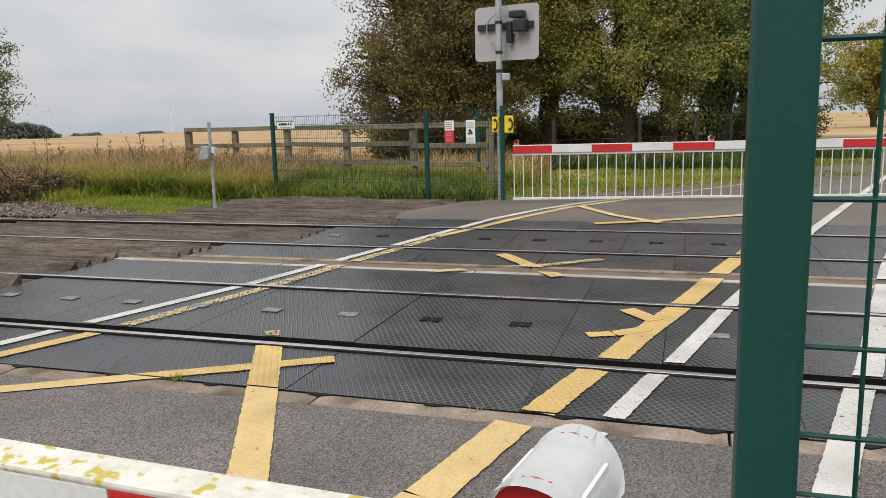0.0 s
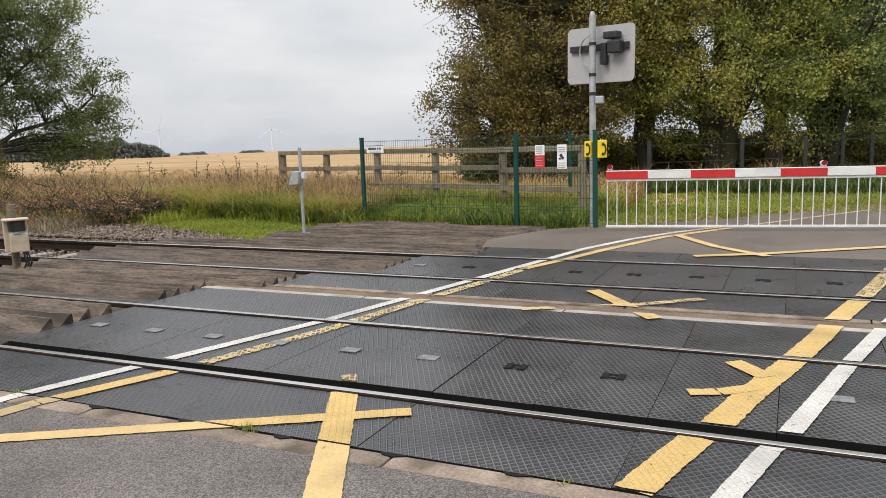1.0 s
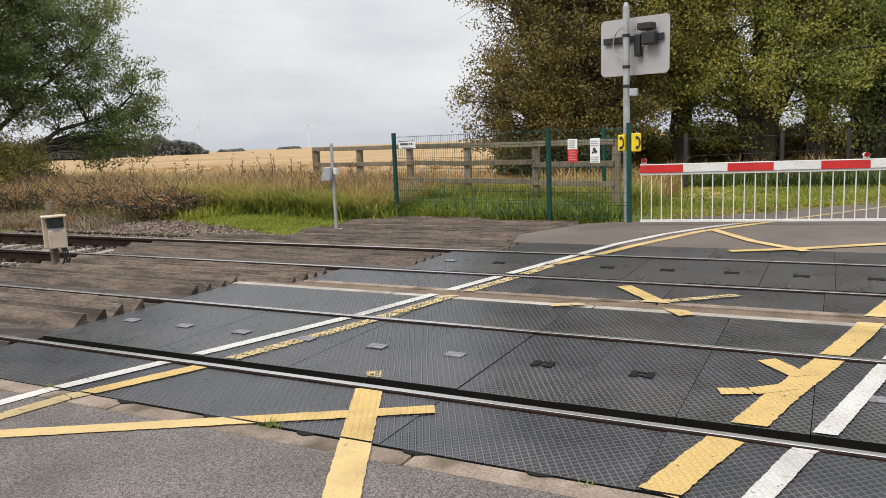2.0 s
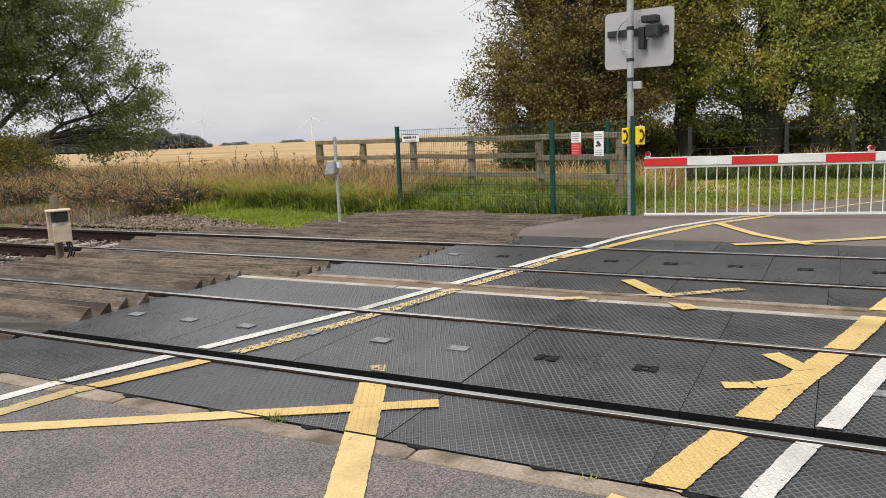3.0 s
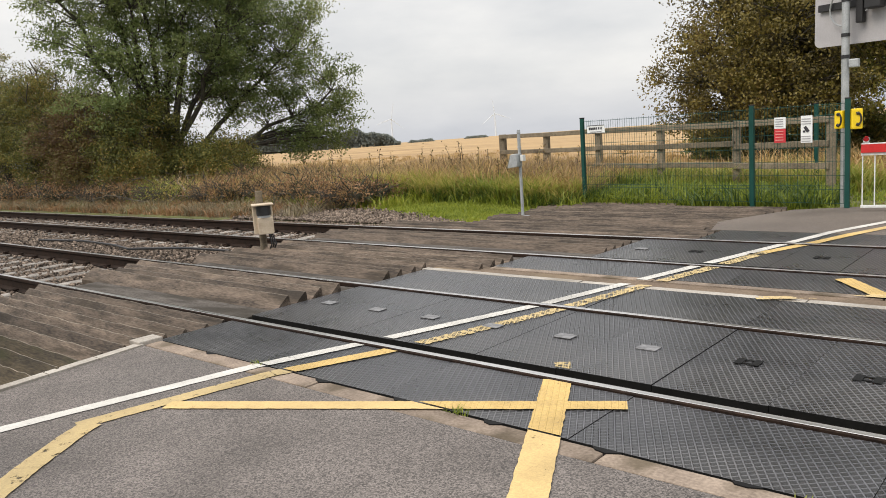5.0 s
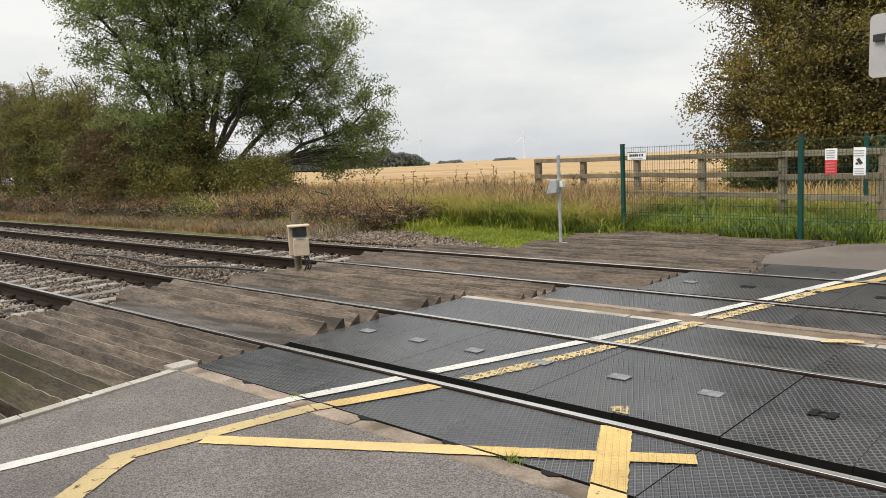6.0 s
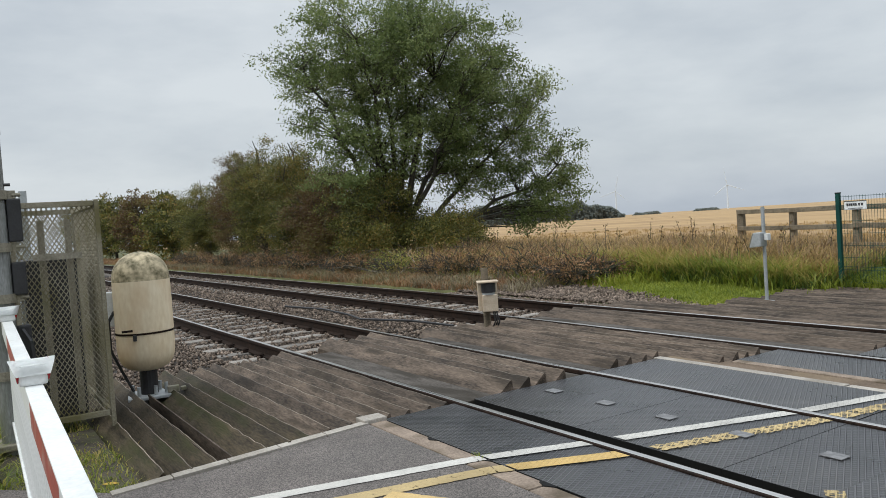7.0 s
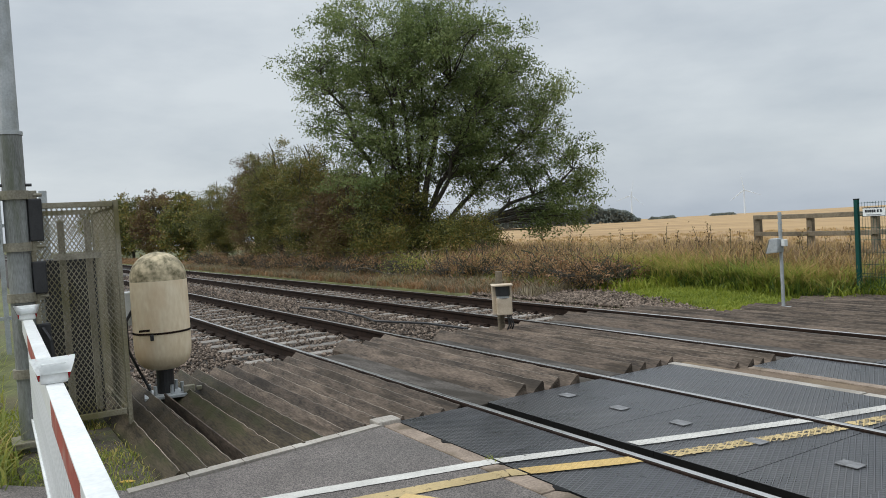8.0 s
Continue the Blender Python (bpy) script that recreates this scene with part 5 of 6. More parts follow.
MIXGRASS = leaf_material("mixed_grass", [(0.0350, 0.0520, 0.0120), (0.0955, 0.1281, 0.0223), (0.1527, 0.1805, 0.0325), (0.2291, 0.2212, 0.0528), (0.3308, 0.2504, 0.0915), (0.1909, 0.2037, 0.0457)], through_light=0.45)
DRYGRASS = leaf_material("dry_grass", [(0.0700, 0.0500, 0.0220), (0.1516, 0.0980, 0.0406), (0.2619, 0.1715, 0.0748), (0.3721, 0.2511, 0.1175), (0.2067, 0.1593, 0.0588), (0.3032, 0.1837, 0.1068)], through_light=0.4)

DARKTUFT = leaf_material("dark_tuft_grass", [(0.024, 0.040, 0.010), (0.050, 0.078, 0.016), (0.085, 0.12, 0.024)], through_light=0.3)
RUSSET = leaf_material("russet_grass", [(0.09, 0.055, 0.030), (0.16, 0.105, 0.058), (0.20, 0.155, 0.085)], through_light=0.35)

STRAW = leaf_material("flattened_straw", [(0.045, 0.040, 0.020), (0.10, 0.080, 0.045), (0.17, 0.14, 0.085), (0.085, 0.10, 0.032)], through_light=0.3)


def tubes_mesh(name, paths, mat, parent, sides=6):
    """Tapered limbs: each path is a list of (point, radius)."""
    V, F = [], []
    ring = [(math.cos(2 * math.pi * i / sides), math.sin(2 * math.pi * i / sides)) for i in range(sides)]
    for path in paths:
        start = len(V)
        for k, (p, r) in enumerate(path):
            a = path[max(0, k - 1)][0]
            b = path[min(len(path) - 1, k + 1)][0]
            d = (b - a).normalized()
            u = d.orthogonal().normalized()
            if k:
                u = (last - d * last.dot(d)).normalized()
            last = u
            v = d.cross(u)
            for c, s in ring:
                V.append(tuple(p + u * (c * r) + v * (s * r)))
        for k in range(len(path) - 1):
            for i in range(sides):
                j = (i + 1) % sides
                o = start + k * sides
                F.append((o + i, o + j, o + sides + j, o + sides + i))
    return rawmesh(name, V, F, mat, parent, smooth=True)


def leaf_quads(g, centres, length, width, droop=0.3):
    n = len(centres)
    d = g.normal(size=(n, 3))
    d[:, 2] -= droop
    d /= np.linalg.norm(d, axis=1)[:, None]
    s = np.cross(d, g.normal(size=(n, 3)))
    s /= np.linalg.norm(s, axis=1)[:, None] + 1e-9
    L = length * g.uniform(0.6, 1.35, (n, 1))
    W = width * g.uniform(0.6, 1.3, (n, 1))
    q = np.empty((n, 4, 3))
    q[:, 0] = centres - d * L / 2
    q[:, 1] = centres + s * W / 2 - d * L * 0.05
    q[:, 2] = centres + d * L / 2
    q[:, 3] = centres - s * W / 2 - d * L * 0.05
    return q


def tree(name, label, x, y, blobs, stems, seed, leaf, clumps, per, size=(0.11, 0.045), clump=0.42, trunk_r=0.16, category="tree", fork=0.5, group="", bark=None, z=-0.15, bare=0.0, flat=0.65):
    """blobs: (dx, dy, height, rx, ry, rz) ellipsoids of the crown; stems: (dx, dy, height) where the main limbs end."""
    g = np.random.default_rng(seed)
    t = thing(name, x, y, z, 0, label, category, group)
    vol = np.array([b[3] * b[4] * b[5] for b in blobs]) ** 0.8
    vol /= vol.sum()
    limbs, joints = [], []
    for (sx, sy, sz) in stems:
        tip = Vector((sx, sy, sz))
        root = Vector((g.uniform(-0.25, 0.25) * fork, g.uniform(-0.25, 0.25) * fork, 0))
        n = 9
        path = []
        wob = [Vector(g.normal(size=3)) * 0.10 for _ in range(n + 1)]
        r0 = trunk_r * g.uniform(0.75, 1.1)
        for k in range(n + 1):
            u = k / n
            p = root.lerp(tip, u)
            p.x = root.x + (tip.x - root.x) * u ** 1.25
            p.y = root.y + (tip.y - root.y) * u ** 1.25
            p += wob[k] * (u * 1.4)
            path.append((p, r0 * (1 - 0.88 * u) + 0.012))
            if u > 0.18:
                joints.append((p, r0 * (1 - 0.88 * u) + 0.01))
        limbs.append(path)
    centres = []
    which = g.choice(len(blobs), clumps, p=vol)
    for b in which:
        dx, dy, h, rx, ry, rz = blobs[b]
        d = g.normal(size=3)
        d /= np.linalg.norm(d)
        rr = g.random() ** 0.42
        rr *= 1 + 0.16 * noise.noise((d[0] * 2.3 + seed, d[1] * 2.3, d[2] * 2.3))
        centres.append((dx + d[0] * rx * rr, dy + d[1] * ry * rr, max(0.35, h + d[2] * rz * rr)))
    jp = np.array([tuple(j[0]) for j in joints])
    leaves = []
    for c in centres:
        cv = Vector(c)
        dist = np.linalg.norm(jp - np.array(c), axis=1) + np.maximum(0, jp[:, 2] - c[2] + 0.2) * 2.5
        j = int(np.argmin(dist))
        a, r = joints[j]
        mid = a.lerp(cv, 0.5) + Vector((0, 0, 0.06 * (cv - a).length)) + Vector(g.normal(size=3)) * 0.08
        r1 = min(r * 0.6, 0.012 + 0.011 * (cv - a).length)
        limbs.append([(a, r1), (a.lerp(mid, 0.55) + Vector(g.normal(size=3)) * 0.03, r1 * 0.8), (mid, r1 * 0.62), (mid.lerp(cv, 0.6), r1 * 0.45), (cv, 0.005)])
        for _ in range(4):
            e = cv + Vector(g.normal(size=3)) * clump * 0.9
            limbs.append([(mid.lerp(cv, g.uniform(0.3, 1.0)), 0.007), (e, 0.003)])
        if g.random() < bare:
            continue
        k = int(per * g.uniform(0.55, 1.4))
        sub = g.integers(3, 6)
        subc = np.array(c) + g.normal(size=(sub, 3)) * clump * np.array((0.75, 0.75, 0.55))
        pick = g.integers(0, sub, k)
        leaves.append(subc[pick] + g.normal(size=(k, 3)) * clump * 0.45 * np.array((1, 1, flat)))
    tubes_mesh("trunk", limbs, bark or BARK, t, sides=5)
    q = leaf_quads(g, np.concatenate(leaves), *size)
    q[:, :, 2] = np.maximum(q[:, :, 2], 0.05)
    poly_object("crown", q, 4, leaf, t)
    return t


# the big ash beside the far track; s runs along the line of sight's right-hand side
def across(s, d=0.0):
    return 0.49 * s - 0.87 * d, 0.87 * s + 0.49 * d


ASH_BLOBS = [(*across(s, d), z, r, r, rz) for s, d, z, r, rz in ((-0.3, 0, 7.9, 3.3, 2.1), (1.6, 0, 6.9, 3.3, 2.4), (3.2, 0.3, 5.5, 2.7, 2.1), (5.0, 0, 4.1, 1.7, 1.4), (-2.2, 0, 6.2, 2.0, 2.0), (-1.0, -0.5, 4.3, 2.2, 1.9), (1.2, 0.5, 4.2, 2.6, 1.8), (1.0, 0, 9.0, 1.9, 1.1), (5.8, 0, 3.0, 0.9, 0.8), (4.2, 0.4, 2.6, 1.4, 0.8), (5.3, 0.2, 2.2, 1.5, 0.9), (6.2, 0, 3.3, 0.8, 0.8), (3.0, 0.2, 3.4, 1.6, 1.2), (4.5, 0, 1.9, 1.2, 0.6), (5.7, 0, 2.1, 1.1, 0.6), (-3.4, 0, 7.4, 1.0, 0.9), (3.4, 0, 7.1, 1.5, 1.1), (4.9, 0, 5.6, 1.2, 1.1))]
ASH_STEMS = [(*across(s, d), z) for s, d, z in ((0.2, 0, 9.3), (-1.6, 0.6, 8.6), (1.9, -0.5, 8.9), (3.2, 0.6, 7.2), (-3.0, -0.3, 7.2), (4.9, 0, 5.2), (0.9, 1.2, 8.0), (-0.9, -1.2, 7.8), (6.1, 0, 3.2), (2.6, -1.2, 6.0))]
tree("ash_tree", "large many-stemmed ash tree with thin grey-green leaves", -24.2, 9.9, ASH_BLOBS, ASH_STEMS, 11, ASH, 760, 190, size=(0.115, 0.046), clump=0.36, trunk_r=0.15)

# hedge shrubs along the line
SHRUBS = [(-23.9, 8.9, 3.0, 2.6, 61), (-21.9, 10.6, 1.7, 2.2, 71), (-27.2, 8.8, 3.4, 2.8, 62), (-31.2, 9.0, 3.9, 2.9, 63), (-35.0, 8.8, 4.3, 2.9, 64), (-39.5, 9.2, 4.3, 3.0, 65), (-45.5, 9.0, 3.4, 3.2, 66), (-53.0, 8.6, 3.6, 4.0, 67), (-62.0, 8.6, 4.0, 4.4, 68), (-73.0, 8.4, 4.2, 5.0, 69), (-88.0, 8.5, 4.6, 7.0, 70)]
for i, (x, y, h, w, sd) in enumerate(SHRUBS):
    h *= 1.4 if i > 2 else 1.2
    tree("hedge_shrub", "tangled brown-green hawthorn shrub beside the railway" if i < 7 else "dark brown hedge shrub farther down the line", x, y,
         [(0, 0, h * 0.52, w * 0.62, w * 0.5, h * 0.46), (w * 0.3, -0.4, h * 0.38, w * 0.4, w * 0.4, h * 0.34), (-w * 0.25, 0.2, h * 0.62, w * 0.42, w * 0.4, h * 0.36)],
         [(w * 0.25, 0.2, h * 0.9), (-w * 0.3, 0.1, h * 0.95), (0.1, -0.3, h), (w * 0.45, -0.3, h * 0.7), (-w * 0.45, -0.3, h * 0.7), (w * 0.1, -0.6, h * 0.8)],
         sd, HEDGE if i % 3 != 2 else COPPER, 200, 330 if i < 7 else 90, size=(0.070, 0.045) if i < 7 else (0.16, 0.11), clump=0.36, trunk_r=0.06, category="shrub", group="hedge shrubs", bare=0.12)

# trees beside the lane
tree("copper_tree", "copper-brown leaved tree drooping over the fences", -6.9, 17.8,
     [(0, 0, 4.6, 2.5, 2.6, 3.4), (-1.0, -0.8, 2.4, 1.7, 2.0, 1.4), (0.6, -1.0, 2.0, 2.4, 1.6, 1.1), (0.1, 0.2, 7.4, 2.5, 2.4, 2.7), (1.4, -0.6, 3.2, 2.0, 2.0, 1.5), (-1.2, -0.2, 6.2, 1.6, 1.6, 2.2), (-1.3, 0, 8.5, 1.5, 1.6, 1.8)],
     [(0, 0, 8.6), (-1.4, -0.6, 6.0), (1.4, 0.5, 7.6), (-1.6, -1.2, 3.4), (1.2, -1.2, 5.5)], 21, BRONZE, 720, 190, size=(0.078, 0.052), clump=0.36, trunk_r=0.24, group="lane trees")
tree("beech_tree", "tall olive and yellow autumn tree beside the lane", -5.7, 19.4,
     [(0, 0, 5.2, 3.1, 3.0, 3.6), (0.3, 0, 8.6, 2.9, 2.9, 2.8), (-0.8, -1.4, 3.2, 2.3, 1.9, 1.5), (0.2, -1.2, 2.3, 2.9, 1.5, 1.2), (1.5, -0.7, 3.6, 2.0, 2.0, 1.6)],
     [(0, 0, 10.5), (-1.6, -0.4, 7.6), (1.8, 0.5, 8.2), (-1.2, -1.2, 5.4), (1.5, -1.0, 5.6), (0.2, 1.5, 7.2)], 22, OLIVE, 400, 200, size=(0.088, 0.058), clump=0.42, trunk_r=0.33, group="lane trees", fork=0.3)
tree("beech_tree", "tall dark olive tree with a thick trunk beside the lane", -1.9, 20.8,
     [(0, 0, 5.4, 3.1, 3.0, 3.3), (0.3, 0, 8.6, 2.9, 2.9, 2.8), (-1.0, -1.3, 3.3, 2.0, 1.9, 1.4), (0.2, -1.2, 2.3, 2.9, 1.5, 1.2), (1.6, -0.6, 3.7, 2.2, 2.0, 1.6)],
     [(0, 0, 10.5), (-1.8, -0.4, 7.6), (1.8, 0.5, 8.2), (-1.2, -1.2, 5.4), (1.5, -1.0, 5.6), (0.2, 1.5, 7.2)], 23, OLIVE2, 340, 200, size=(0.088, 0.058), clump=0.42, trunk_r=0.38, group="lane trees", fork=0.3)
tree("lane_tree", "dark green broadleaf tree beside the lane", 1.0, 23.0,
     [(0, 0, 5.4, 3.1, 3.0, 3.3), (0.0, 0, 8.8, 3.0, 2.9, 2.8), (-0.6, -1.3, 3.5, 2.4, 1.9, 1.5), (0.2, -1.2, 2.3, 2.9, 1.5, 1.2), (1.3, -0.8, 3.6, 1.8, 2.0, 1.5)],
     [(0, 0, 10.5), (-1.8, -0.4, 7.6), (1.8, 0.5, 8.2), (-1.2, -1.2, 5.4), (1.3, -1.0, 5.6), (0.2, 1.5, 7.2)], 24, DARKGREEN, 330, 150, size=(0.11, 0.07), clump=0.42, trunk_r=0.30, group="lane trees", fork=0.3)
tree("lane_tree", "dark green broadleaf tree farther along the lane", 2.6, 30.0,
     [(0, 0, 5.4, 3.4, 3.2, 3.6), (0.0, 0, 9.4, 3.2, 3.0, 3.2), (0, -1, 2.4, 3.4, 1.5, 1.3)],
     [(0, 0, 11.5), (-1.8, -0.4, 8.6), (1.8, 0.5, 8.8), (-1.2, -1.2, 5.4), (1.3, -1.0, 6.0)], 25, DARKGREEN, 380, 130, size=(0.13, 0.09), clump=0.46, trunk_r=0.28, group="lane trees", fork=0.3)
tree("lane_tree", "smaller olive tree far along the lane", 13.5, 62.0,
     [(0, 0, 4.6, 3.8, 3.2, 3.2)], [(0, 0, 7.0), (-1.8, -0.4, 5.6), (1.8, 0.5, 5.8)], 26, OLIVE, 220, 110, size=(0.2, 0.14), clump=0.55, trunk_r=0.22, group="lane trees", fork=0.3)
tree("roadside_bush", "low green bush at the edge of the lane", 5.6, 14.6,
     [(0, 0, 0.7, 1.1, 1.2, 0.7)], [(0, 0, 1.2), (-0.6, -0.4, 0.9), (0.6, 0.3, 0.9)], 27, DARKGREEN, 60, 120, size=(0.08, 0.055), clump=0.25, trunk_r=0.03, category="bush")

for i, (x, y, w, h, sd) in enumerate([(-8.6, 20.5, 1.6, 1.5, 101), (-6.2, 21.8, 1.8, 1.3, 102), (-3.6, 22.6, 1.7, 1.5, 103), (-1.0, 23.6, 1.8, 1.4, 104), (1.5, 26.0, 1.9, 1.6, 105), (3.4, 31.0, 2.2, 2.0, 106)]):
    tree("undergrowth_bush", "dark scrubby undergrowth beneath the lane trees", x, y, [(0, 0, h * 0.5, w, 0.9, h * 0.5)],
         [(w * 0.6 * math.cos(k * 1.3), 0.6 * math.sin(k * 1.3), h * 0.9) for k in range(6)], sd, HEDGE, 130, 150, size=(0.10, 0.07), clump=0.3, trunk_r=0.025, category="bush", group="undergrowth", fork=2.0)

tree("lane_tree", "slender dark-stemmed tree between the larger lane trees", -3.9, 19.8,
     [(0, 0, 6.2, 1.9, 1.9, 2.8), (0.2, -0.3, 3.4, 1.3, 1.3, 1.0)], [(0, 0, 9.0), (-0.7, -0.3, 6.6), (0.7, 0.3, 7.0)], 28, OLIVE, 150, 140, size=(0.105, 0.07), clump=0.42, trunk_r=0.20, group="lane trees", fork=0.2)
tree("lane_tree", "slender dark-stemmed tree between the larger lane trees", -0.4, 21.4,
     [(0, 0, 6.4, 1.9, 1.9, 2.8), (-0.2, -0.3, 3.6, 1.3, 1.3, 1.0)], [(0, 0, 9.2), (-0.7, -0.3, 6.6), (0.7, 0.3, 7.0)], 29, OLIVE2, 150, 140, size=(0.105, 0.07), clump=0.42, trunk_r=0.22, group="lane trees", fork=0.2)

# brambles beside the far track
for i, (x, y, w, h, sd, lf) in enumerate([(-12.3, 7.7, 1.0, 0.8, 81, BROWN), (-14.5, 8.0, 1.5, 0.95, 82, BROWN), (-17.2, 7.8, 1.7, 1.0, 83, BROWN), (-20.2, 7.7, 1.8, 0.9, 84, MIXGRASS), (-23.2, 7.4, 1.9, 0.9, 85, BROWN), (-26.8, 7.3, 2.2, 0.9, 86, BROWN), (-31, 7.2, 2.4, 1.0, 87, BROWN), (-36, 7.2, 2.8, 1.0, 88, BROWN), (-42.5, 7.2, 3.4, 1.1, 89, BROWN), (-16.0, 9.6, 1.7, 1.05, 90, BROWN), (-19.4, 9.8, 1.8, 1.1, 91, BROWN)]):
    h *= 0.72
    tree("bramble", "sprawling reddish-brown bramble with dead stems", x, y, [(0, 0, h * 0.45, w, 0.75, h * 0.5)],
         [(w * 0.5 * math.cos(k * 1.7), 0.6 * math.sin(k * 1.7), h * (0.7 + 0.3 * ((k * 37) % 7) / 7)) for k in range(9)], sd, lf, 150, 30, size=(0.062, 0.038), clump=0.24, trunk_r=0.013, category="bramble", group="brambles", bare=0.45, fork=3.0, z=-0.05)


def grass(name, label, boxes, seed, mat, h0, h1, width=0.012, lean=0.35, level=None):
    """Blades: each a narrow bent leaf of two pieces, gathered in tufts; boxes: (x0, x1, y0, y1, count)."""
    g = np.random.default_rng(seed)
    P = []
    for x0, x1, y0, y1, n in boxes:
        m = max(1, n // 14)
        cx, cy = g.uniform(x0, x1, m), g.uniform(y0, y1, m)
        k = g.integers(0, m, n)
        P.append(np.stack([cx[k] + g.normal(0, min(0.09, (x1 - x0) * 0.4), n), cy[k] + g.normal(0, min(0.09, (y1 - y0) * 0.4), n), g.random(m)[k]], 1))
    P = np.concatenate(P)
    n = len(P)
    z = np.array([ground_height(float(a), float(b)) for a, b in P[:, :2]])
    if level is not None:
        z = np.full(n, level)
    base = np.stack([P[:, 0], P[:, 1], z - 0.02], 1)
    h = (h0 + (h1 - h0) * P[:, 2] * g.uniform(0.5, 1.0, n))[:, None]
    a = g.uniform(0, 2 * np.pi, n)
    d = np.stack([np.cos(a), np.sin(a), np.zeros(n)], 1)
    s = np.stack([-np.sin(a), np.cos(a), np.zeros(n)], 1) * (width * g.uniform(0.6, 1.4, n))[:, None]
    up = np.array([0, 0, 1.0])
    ln = (lean * g.uniform(0.2, 1.6, n))[:, None]
    mid = base + up * h * 0.6 + d * h * ln * 0.35
    tip = base + up * h * g.uniform(0.8, 1.0, (n, 1)) + d * h * ln
    v = np.stack([base - s / 2, base + s / 2, mid + s * 0.4, mid - s * 0.4, tip], 1)
    ob = solid_object(name, v, [(0, 1, 2), (0, 2, 3), (3, 2, 4)], mat)
    return tagged(ob, label, "grass", kind="stuff")


grass("short_grass", "short bright yellow-green grass beside the ballast", [(-8.6, -7.2, 6.35, 8.3, 12000), (-9.6, -8.6, 6.75, 8.3, 8000), (-11.5, -9.6, 7.15, 8.4, 9000), (-14, -11.5, 7.3, 8.2, 4500), (-7.6, -3.0, 8.6, 9.6, 9000), (-3.0, -0.5, 8.7, 11.5, 6000), (-0.2, 4.6, 13.2, 19.0, 15000), (-0.4, 2.4, 11.0, 13.6, 7000), (-3.5, -0.2, 11, 17, 14000), (-9, -5.6, -6.0, -3.3, 12000)], 31, GREENGRASS, 0.03, 0.12, 0.018, lean=0.6)
grass("tufted_grass", "lush green tufts along the fence foot", [(-11.5, -7.3, 8.2, 9.8, 7000), (-7.3, -3.2, 8.75, 10.6, 16000), (-20, -11, 7.4, 8.4, 6000), (-40, -20, 7.2, 8.0, 2500)], 32, GREENGRASS, 0.08, 0.40, 0.020, lean=0.9)
grass("rough_grass", "tall mixed verge grass, green and straw", [(-14, -7.5, 8.5, 9.2, 9000), (-14, -7.5, 8.8, 12.0, 20000), (-24, -13, 8.6, 13.5, 20000), (-7.5, -3.0, 10.4, 12.0, 6000), (-42, -24, 10.5, 13.5, 7000)], 33, MIXGRASS, 0.18, 0.72, 0.026, lean=0.9)
grass("dark_tufts", "dark green coarse tufts among the paler verge grass", [(-14, -7.4, 8.3, 9.6, 6500), (-22, -12, 8.3, 10.5, 6000), (-7.3, -3.1, 8.7, 9.8, 1500), (-6.5, 2.5, 15.5, 18.8, 14000), (1.5, 5.0, 19, 24, 7000)], 40, DARKTUFT, 0.12, 0.50, 0.024, lean=1.0)
grass("russet_grass", "russet seeding grass along the field edge", [(-14, -7.5, 9.4, 12.4, 9000), (-24, -13, 9.0, 12.5, 9000)], 42, RUSSET, 0.40, 0.95, 0.018, lean=0.6)
grass("bank_grass", "rank grass beside the machinery cage", [(-14, -7.3, -6.5, -3.4, 9000), (-7.6, -5.9, -5.2, -3.45, 3500)], 43, MIXGRASS, 0.10, 0.45, 0.018, lean=0.9)
grass("dry_grass", "tall straw-coloured dry grass with seed heads", [(-14, -7.5, 8.8, 10.0, 4500), (-14, -7.5, 9.8, 13.2, 12000), (-26, -14, 9.5, 14.5, 13000), (-6, 0.5, 17.2, 19, 1000), (-6, -3, 12, 15, 2500), (-26, -12, 7.4, 9.0, 5000)], 34, DRYGRASS, 0.25, 0.95, 0.019, lean=0.7)
grass("trackside_grass", "low brown and green grass beside the ballast", [(-24, -13.5, 6.0, 7.4, 9000), (-46, -24, 5.95, 7.4, 11000), (-80, -46, 6.1, 8.0, 9000)], 38, BROWN, 0.05, 0.30, 0.020, lean=0.7)
grass("dead_grass", "flattened dead straw beside the ballast", [(-24, -12.5, 6.1, 8.6, 13000), (-46, -24, 6.0, 8.4, 15000)], 39, STRAW, 0.08, 0.40, 0.016, lean=1.2)
grass("stubble", "pale cut stubble at the field's edge", [(-30, -6, 13.5, 22, 26000), (-50, -12, 22, 40, 20000)], 35, DRYGRASS, 0.08, 0.20, 0.018, lean=0.2)
grass("moss_patch", "low moss and weeds on bare soil", [(-6.6, -5.15, -3.2, -2.5, 2600), (-9, -6.6, -3.2, -2.6, 1500)], 37, MIXGRASS, 0.02, 0.09, 0.010, lean=0.8, level=-0.07)


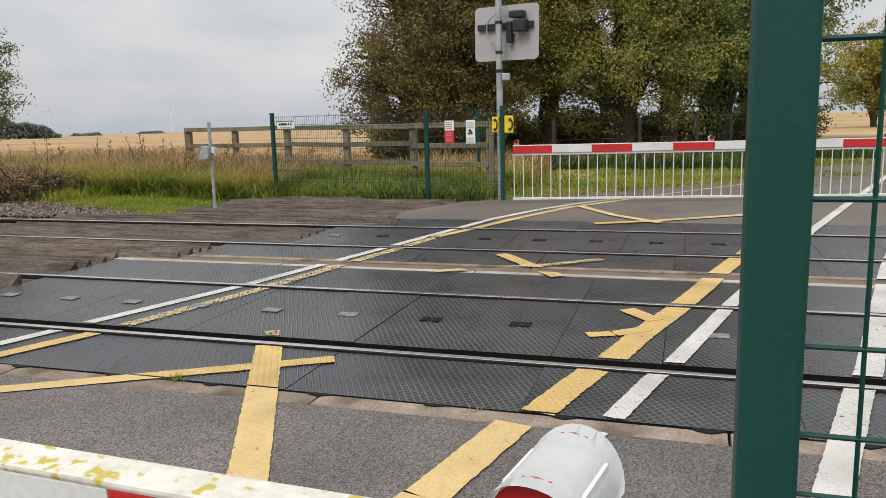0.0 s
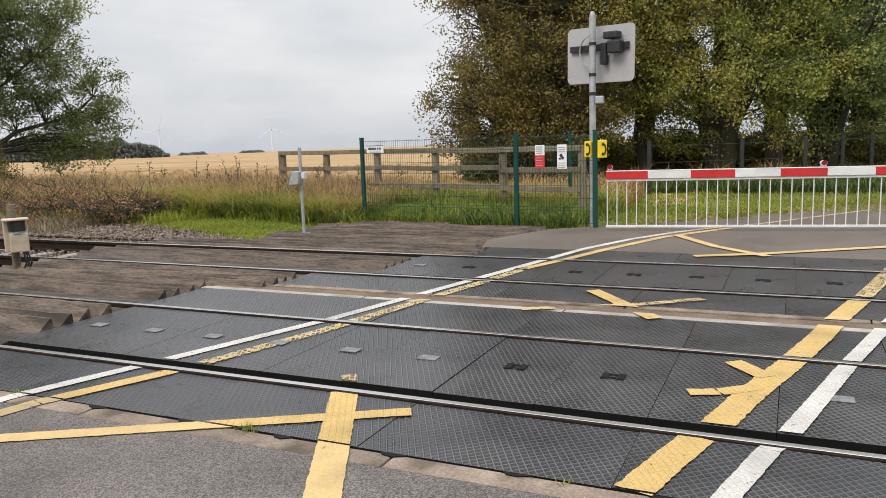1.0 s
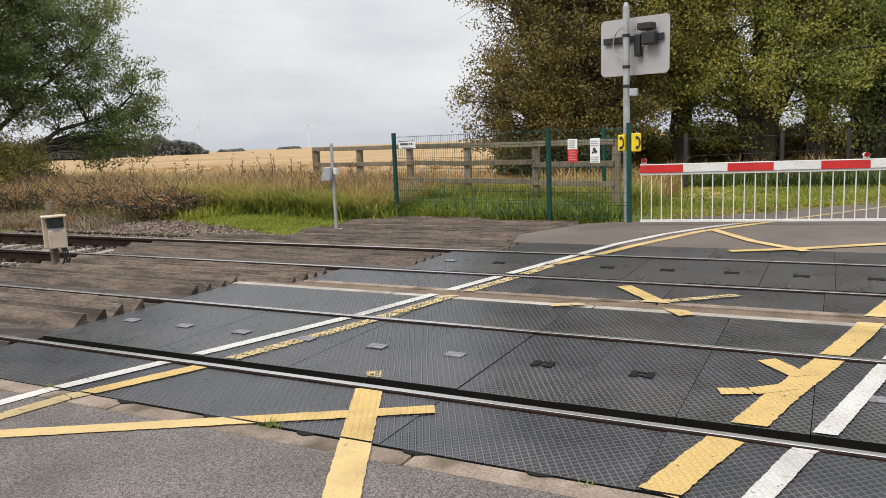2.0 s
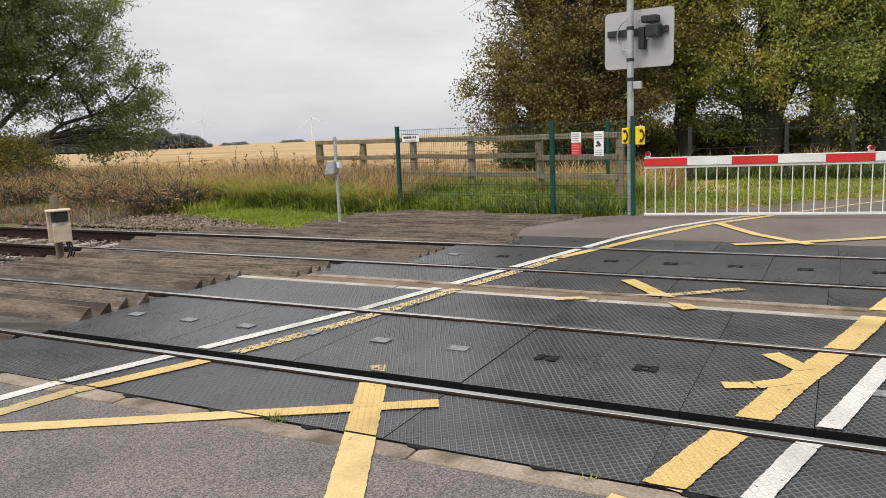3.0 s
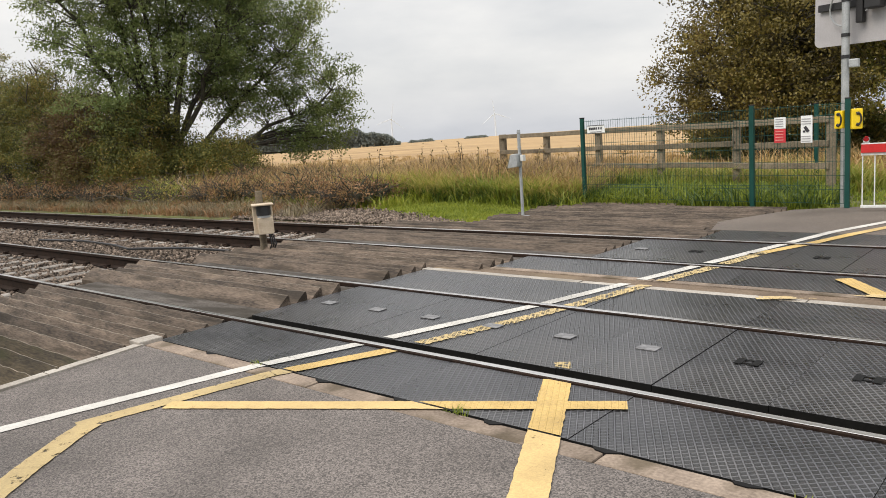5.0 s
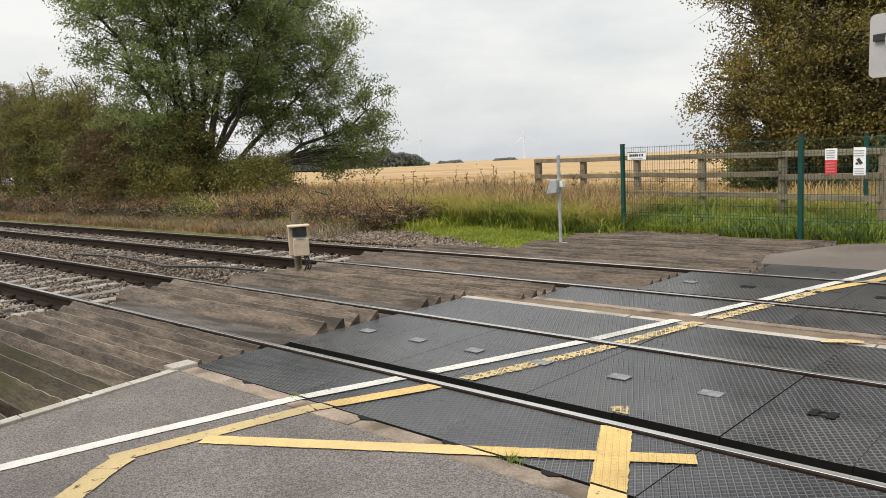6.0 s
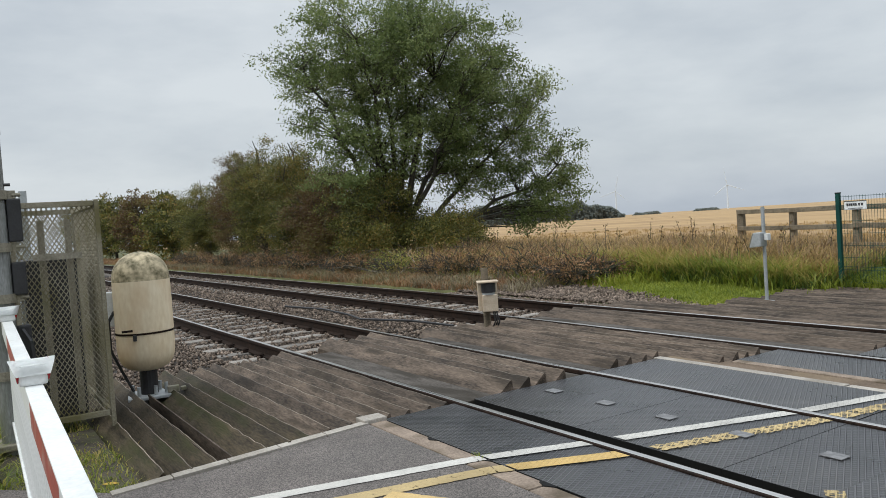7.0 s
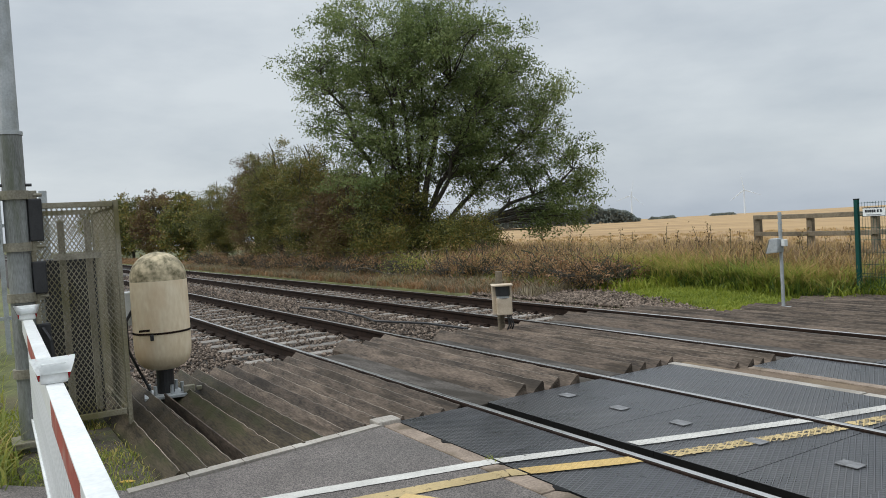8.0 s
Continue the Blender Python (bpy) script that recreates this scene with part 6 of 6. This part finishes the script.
def seed_heads():
    """Docks and dry flower stems standing over the verge."""
    g = np.random.default_rng(77)
    paths, pts = [], []
    for k in range(70):
        x = g.uniform(-24, -7.6)
        y = g.uniform(9.0, 12.8)
        h = g.uniform(0.6, 1.1)
        b = Vector((x, y, ground_height(x, y)))
        t = b + Vector((g.normal() * 0.12, g.normal() * 0.12, h))
        paths.append([(b, 0.008), (b.lerp(t, 0.5) + Vector((g.normal() * 0.03, 0, 0)), 0.006), (t, 0.004)])
        m = 26
        u = g.uniform(0.55, 1.0, m)
        pts.append(np.array(b)[None] + (np.array(t) - np.array(b))[None] * u[:, None] + g.normal(size=(m, 3)) * 0.035)
    owner = thing("dry_weed_stems", 0, 0, 0, 0, "tall dry brown weed stems above the verge", "weeds", kind="stuff")
    tubes_mesh("stem", paths, BARK, owner, sides=4)
    poly_object("seed_head", leaf_quads(g, np.concatenate(pts), 0.05, 0.03), 4, COPPER, owner)


seed_heads()


def dead_branches():
    """Bare pale sticks left lying along the foot of the hedge."""
    g = np.random.default_rng(91)
    paths = []
    for k in range(170):
        x, y = g.uniform(-36, -18), g.uniform(7.1, 8.8)
        a = Vector((x, y, ground_height(x, y) + g.uniform(0.0, 0.25)))
        b = a + Vector((g.normal() * 0.7, g.normal() * 0.35, g.uniform(0.05, 0.5)))
        c = b + Vector((g.normal() * 0.4, g.normal() * 0.3, g.uniform(-0.15, 0.35)))
        paths.append([(a, 0.020), (a.lerp(b, 0.5) + Vector(g.normal(size=3)) * 0.05, 0.015), (b, 0.011), (c, 0.005)])
    ob = tubes_mesh("dead_branches", paths, PALE_STICK, None, sides=5)
    tagged(ob, "pale bare cut branches lying along the hedge foot", "branches", kind="stuff")


PALE_STICK = material("pale_stick", (0.10, 0.085, 0.065), (0.26, 0.225, 0.175), scale=6, rough=0.9, bump=0.4, fine=30, isl=0.4)
dead_branches()


def fallen_leaf(x, y, z, turn, s):
    bm = B()
    out = [(-0.5, 0.0, 0.0), (-0.2, 0.22, 0.02), (0.2, 0.2, 0.03), (0.55, 0.0, 0.01), (0.2, -0.2, 0.03), (-0.2, -0.22, 0.02)]
    v = [bm.verts.new((a * s, b * s, c * s)) for a, b, c in out]
    w = [bm.verts.new((a * s, b * s, c * s - 0.003)) for a, b, c in out]
    bm.faces.new(v)
    bm.faces.new(w[::-1])
    for i in range(6):
        bm.faces.new((v[i], w[i], w[(i + 1) % 6], v[(i + 1) % 6]))
    ob = part("fallen_leaf", bm, YELLOW_LEAF)
    ob.matrix_world = pose(x, y, z, 4, 6, turn)
    tagged(ob, "yellow fallen leaf lying on the bare soil", "leaf", "fallen leaves")


def leaf_litter():
    """Small brown and yellow leaves scattered along the lane's grassy edge."""
    g = np.random.default_rng(55)
    n = 900
    u = g.random(n)
    x = -2.3 + u * 5.2 + g.normal(0, 0.22, n)
    y = 8.7 + u * 5.6 + g.normal(0, 0.45, n)
    z = np.where(x > -0.3 + (y - 10.4) * 0.735, 0.012, 0.02)
    q = leaf_quads(g, np.stack([x, y, z], 1), 0.07, 0.045)
    q[:, :, 2] = 0.02 + (q[:, :, 2] - z[:, None]) * 0.25
    tagged(poly_object("leaf_litter", q, 4, LITTER), "fallen brown and yellow leaves along the lane edge", "leaves", kind="stuff")


LITTER = leaf_material("fallen_leaves", [(0.12, 0.06, 0.02), (0.20, 0.10, 0.03), (0.28, 0.16, 0.04)], through_light=0.2)
leaf_litter()
YELLOW_LEAF = material("yellow_leaf", (0.36, 0.22, 0.03), (0.52, 0.34, 0.05), scale=20, rough=0.6, bump=0.2)
for x, y, a, s in ((-5.55, -2.92, 20, 0.15), (-5.62, -2.70, 80, 0.10), (-5.9, -3.05, 140, 0.09), (-6.3, -2.9, 10, 0.08)):
    fallen_leaf(x, y, -0.062, a, s)

# loose weeds on the beam
grass("weed", "small green weeds growing in the beam's joint", [(-2.44, -2.36, -0.74, -0.71, 34), (-4.22, -4.16, -0.74, -0.70, 18), (-0.75, -0.70, -0.74, -0.72, 14)], 36, GREENGRASS, 0.03, 0.09, 0.006, lean=1.0, level=0.0)


def far_wood(label, x, y, length, turn, h, seed, n=18000):
    """A far belt of trees as one mass of leaves with an uneven top, distance haze painted into the leaf colour."""
    g = np.random.default_rng(seed)
    u = g.uniform(-0.5, 0.5, n)
    top = np.array([0.62 + 0.38 * noise.noise((float(a) * length / 22, seed, 0)) + 0.22 * noise.noise((float(a) * length / 7, seed, 5)) for a in u])
    taper = np.clip((0.5 - np.abs(u)) * 9, 0.15, 1)
    zz = h * top * taper * g.random(n) ** 0.6
    c = math.cos(radians(turn)), math.sin(radians(turn))
    dep = g.uniform(-7, 7, n)
    C = np.stack([x + u * length * c[0] - dep * c[1], y + u * length * c[1] + dep * c[0], zz + ground_height(x, y) - 0.2], 1)
    ob = poly_object("far_wood", leaf_quads(g, C, 1.6, 1.2, 0.0), 4, HAZED_WOOD)
    tagged(ob, label, "woodland", "distant woods", kind="stuff")


far_wood("dark belt of trees beyond the stubble field", -350, 285, 100, 47, 16, 41)
far_wood("low far belt of trees on the horizon", -575, 622, 30, 44, 4.5, 42, 1200)
far_wood("low far clump of trees on the horizon", -624, 781, 32, 38, 5, 43, 1000)
far_wood("dark belt of trees behind the hedge", -420, 225, 150, 60, 15, 44, 7000)
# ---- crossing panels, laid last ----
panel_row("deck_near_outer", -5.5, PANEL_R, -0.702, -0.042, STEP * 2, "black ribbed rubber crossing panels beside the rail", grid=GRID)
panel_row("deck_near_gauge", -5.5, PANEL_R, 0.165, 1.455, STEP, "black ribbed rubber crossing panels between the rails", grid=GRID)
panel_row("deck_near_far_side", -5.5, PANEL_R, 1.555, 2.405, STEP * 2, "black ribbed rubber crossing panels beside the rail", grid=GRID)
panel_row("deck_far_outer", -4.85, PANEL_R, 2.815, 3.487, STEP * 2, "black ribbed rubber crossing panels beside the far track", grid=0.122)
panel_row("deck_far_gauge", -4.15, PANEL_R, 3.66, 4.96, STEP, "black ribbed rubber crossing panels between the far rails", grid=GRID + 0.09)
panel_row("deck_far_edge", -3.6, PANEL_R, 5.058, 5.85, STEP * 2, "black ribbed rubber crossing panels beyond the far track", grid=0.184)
for i, x in enumerate((-5.19, -4.57, -3.955, -3.33, -2.70, -2.08, -1.45, -0.82)):
    lifting_plate(x, 0.785, i < 6)
for x in (0.42, 1.67):
    lifting_plate(x, 0.785, True)
for i in range(8):
    lifting_plate(-3.86 + i * 0.628, 4.27, i == 0)
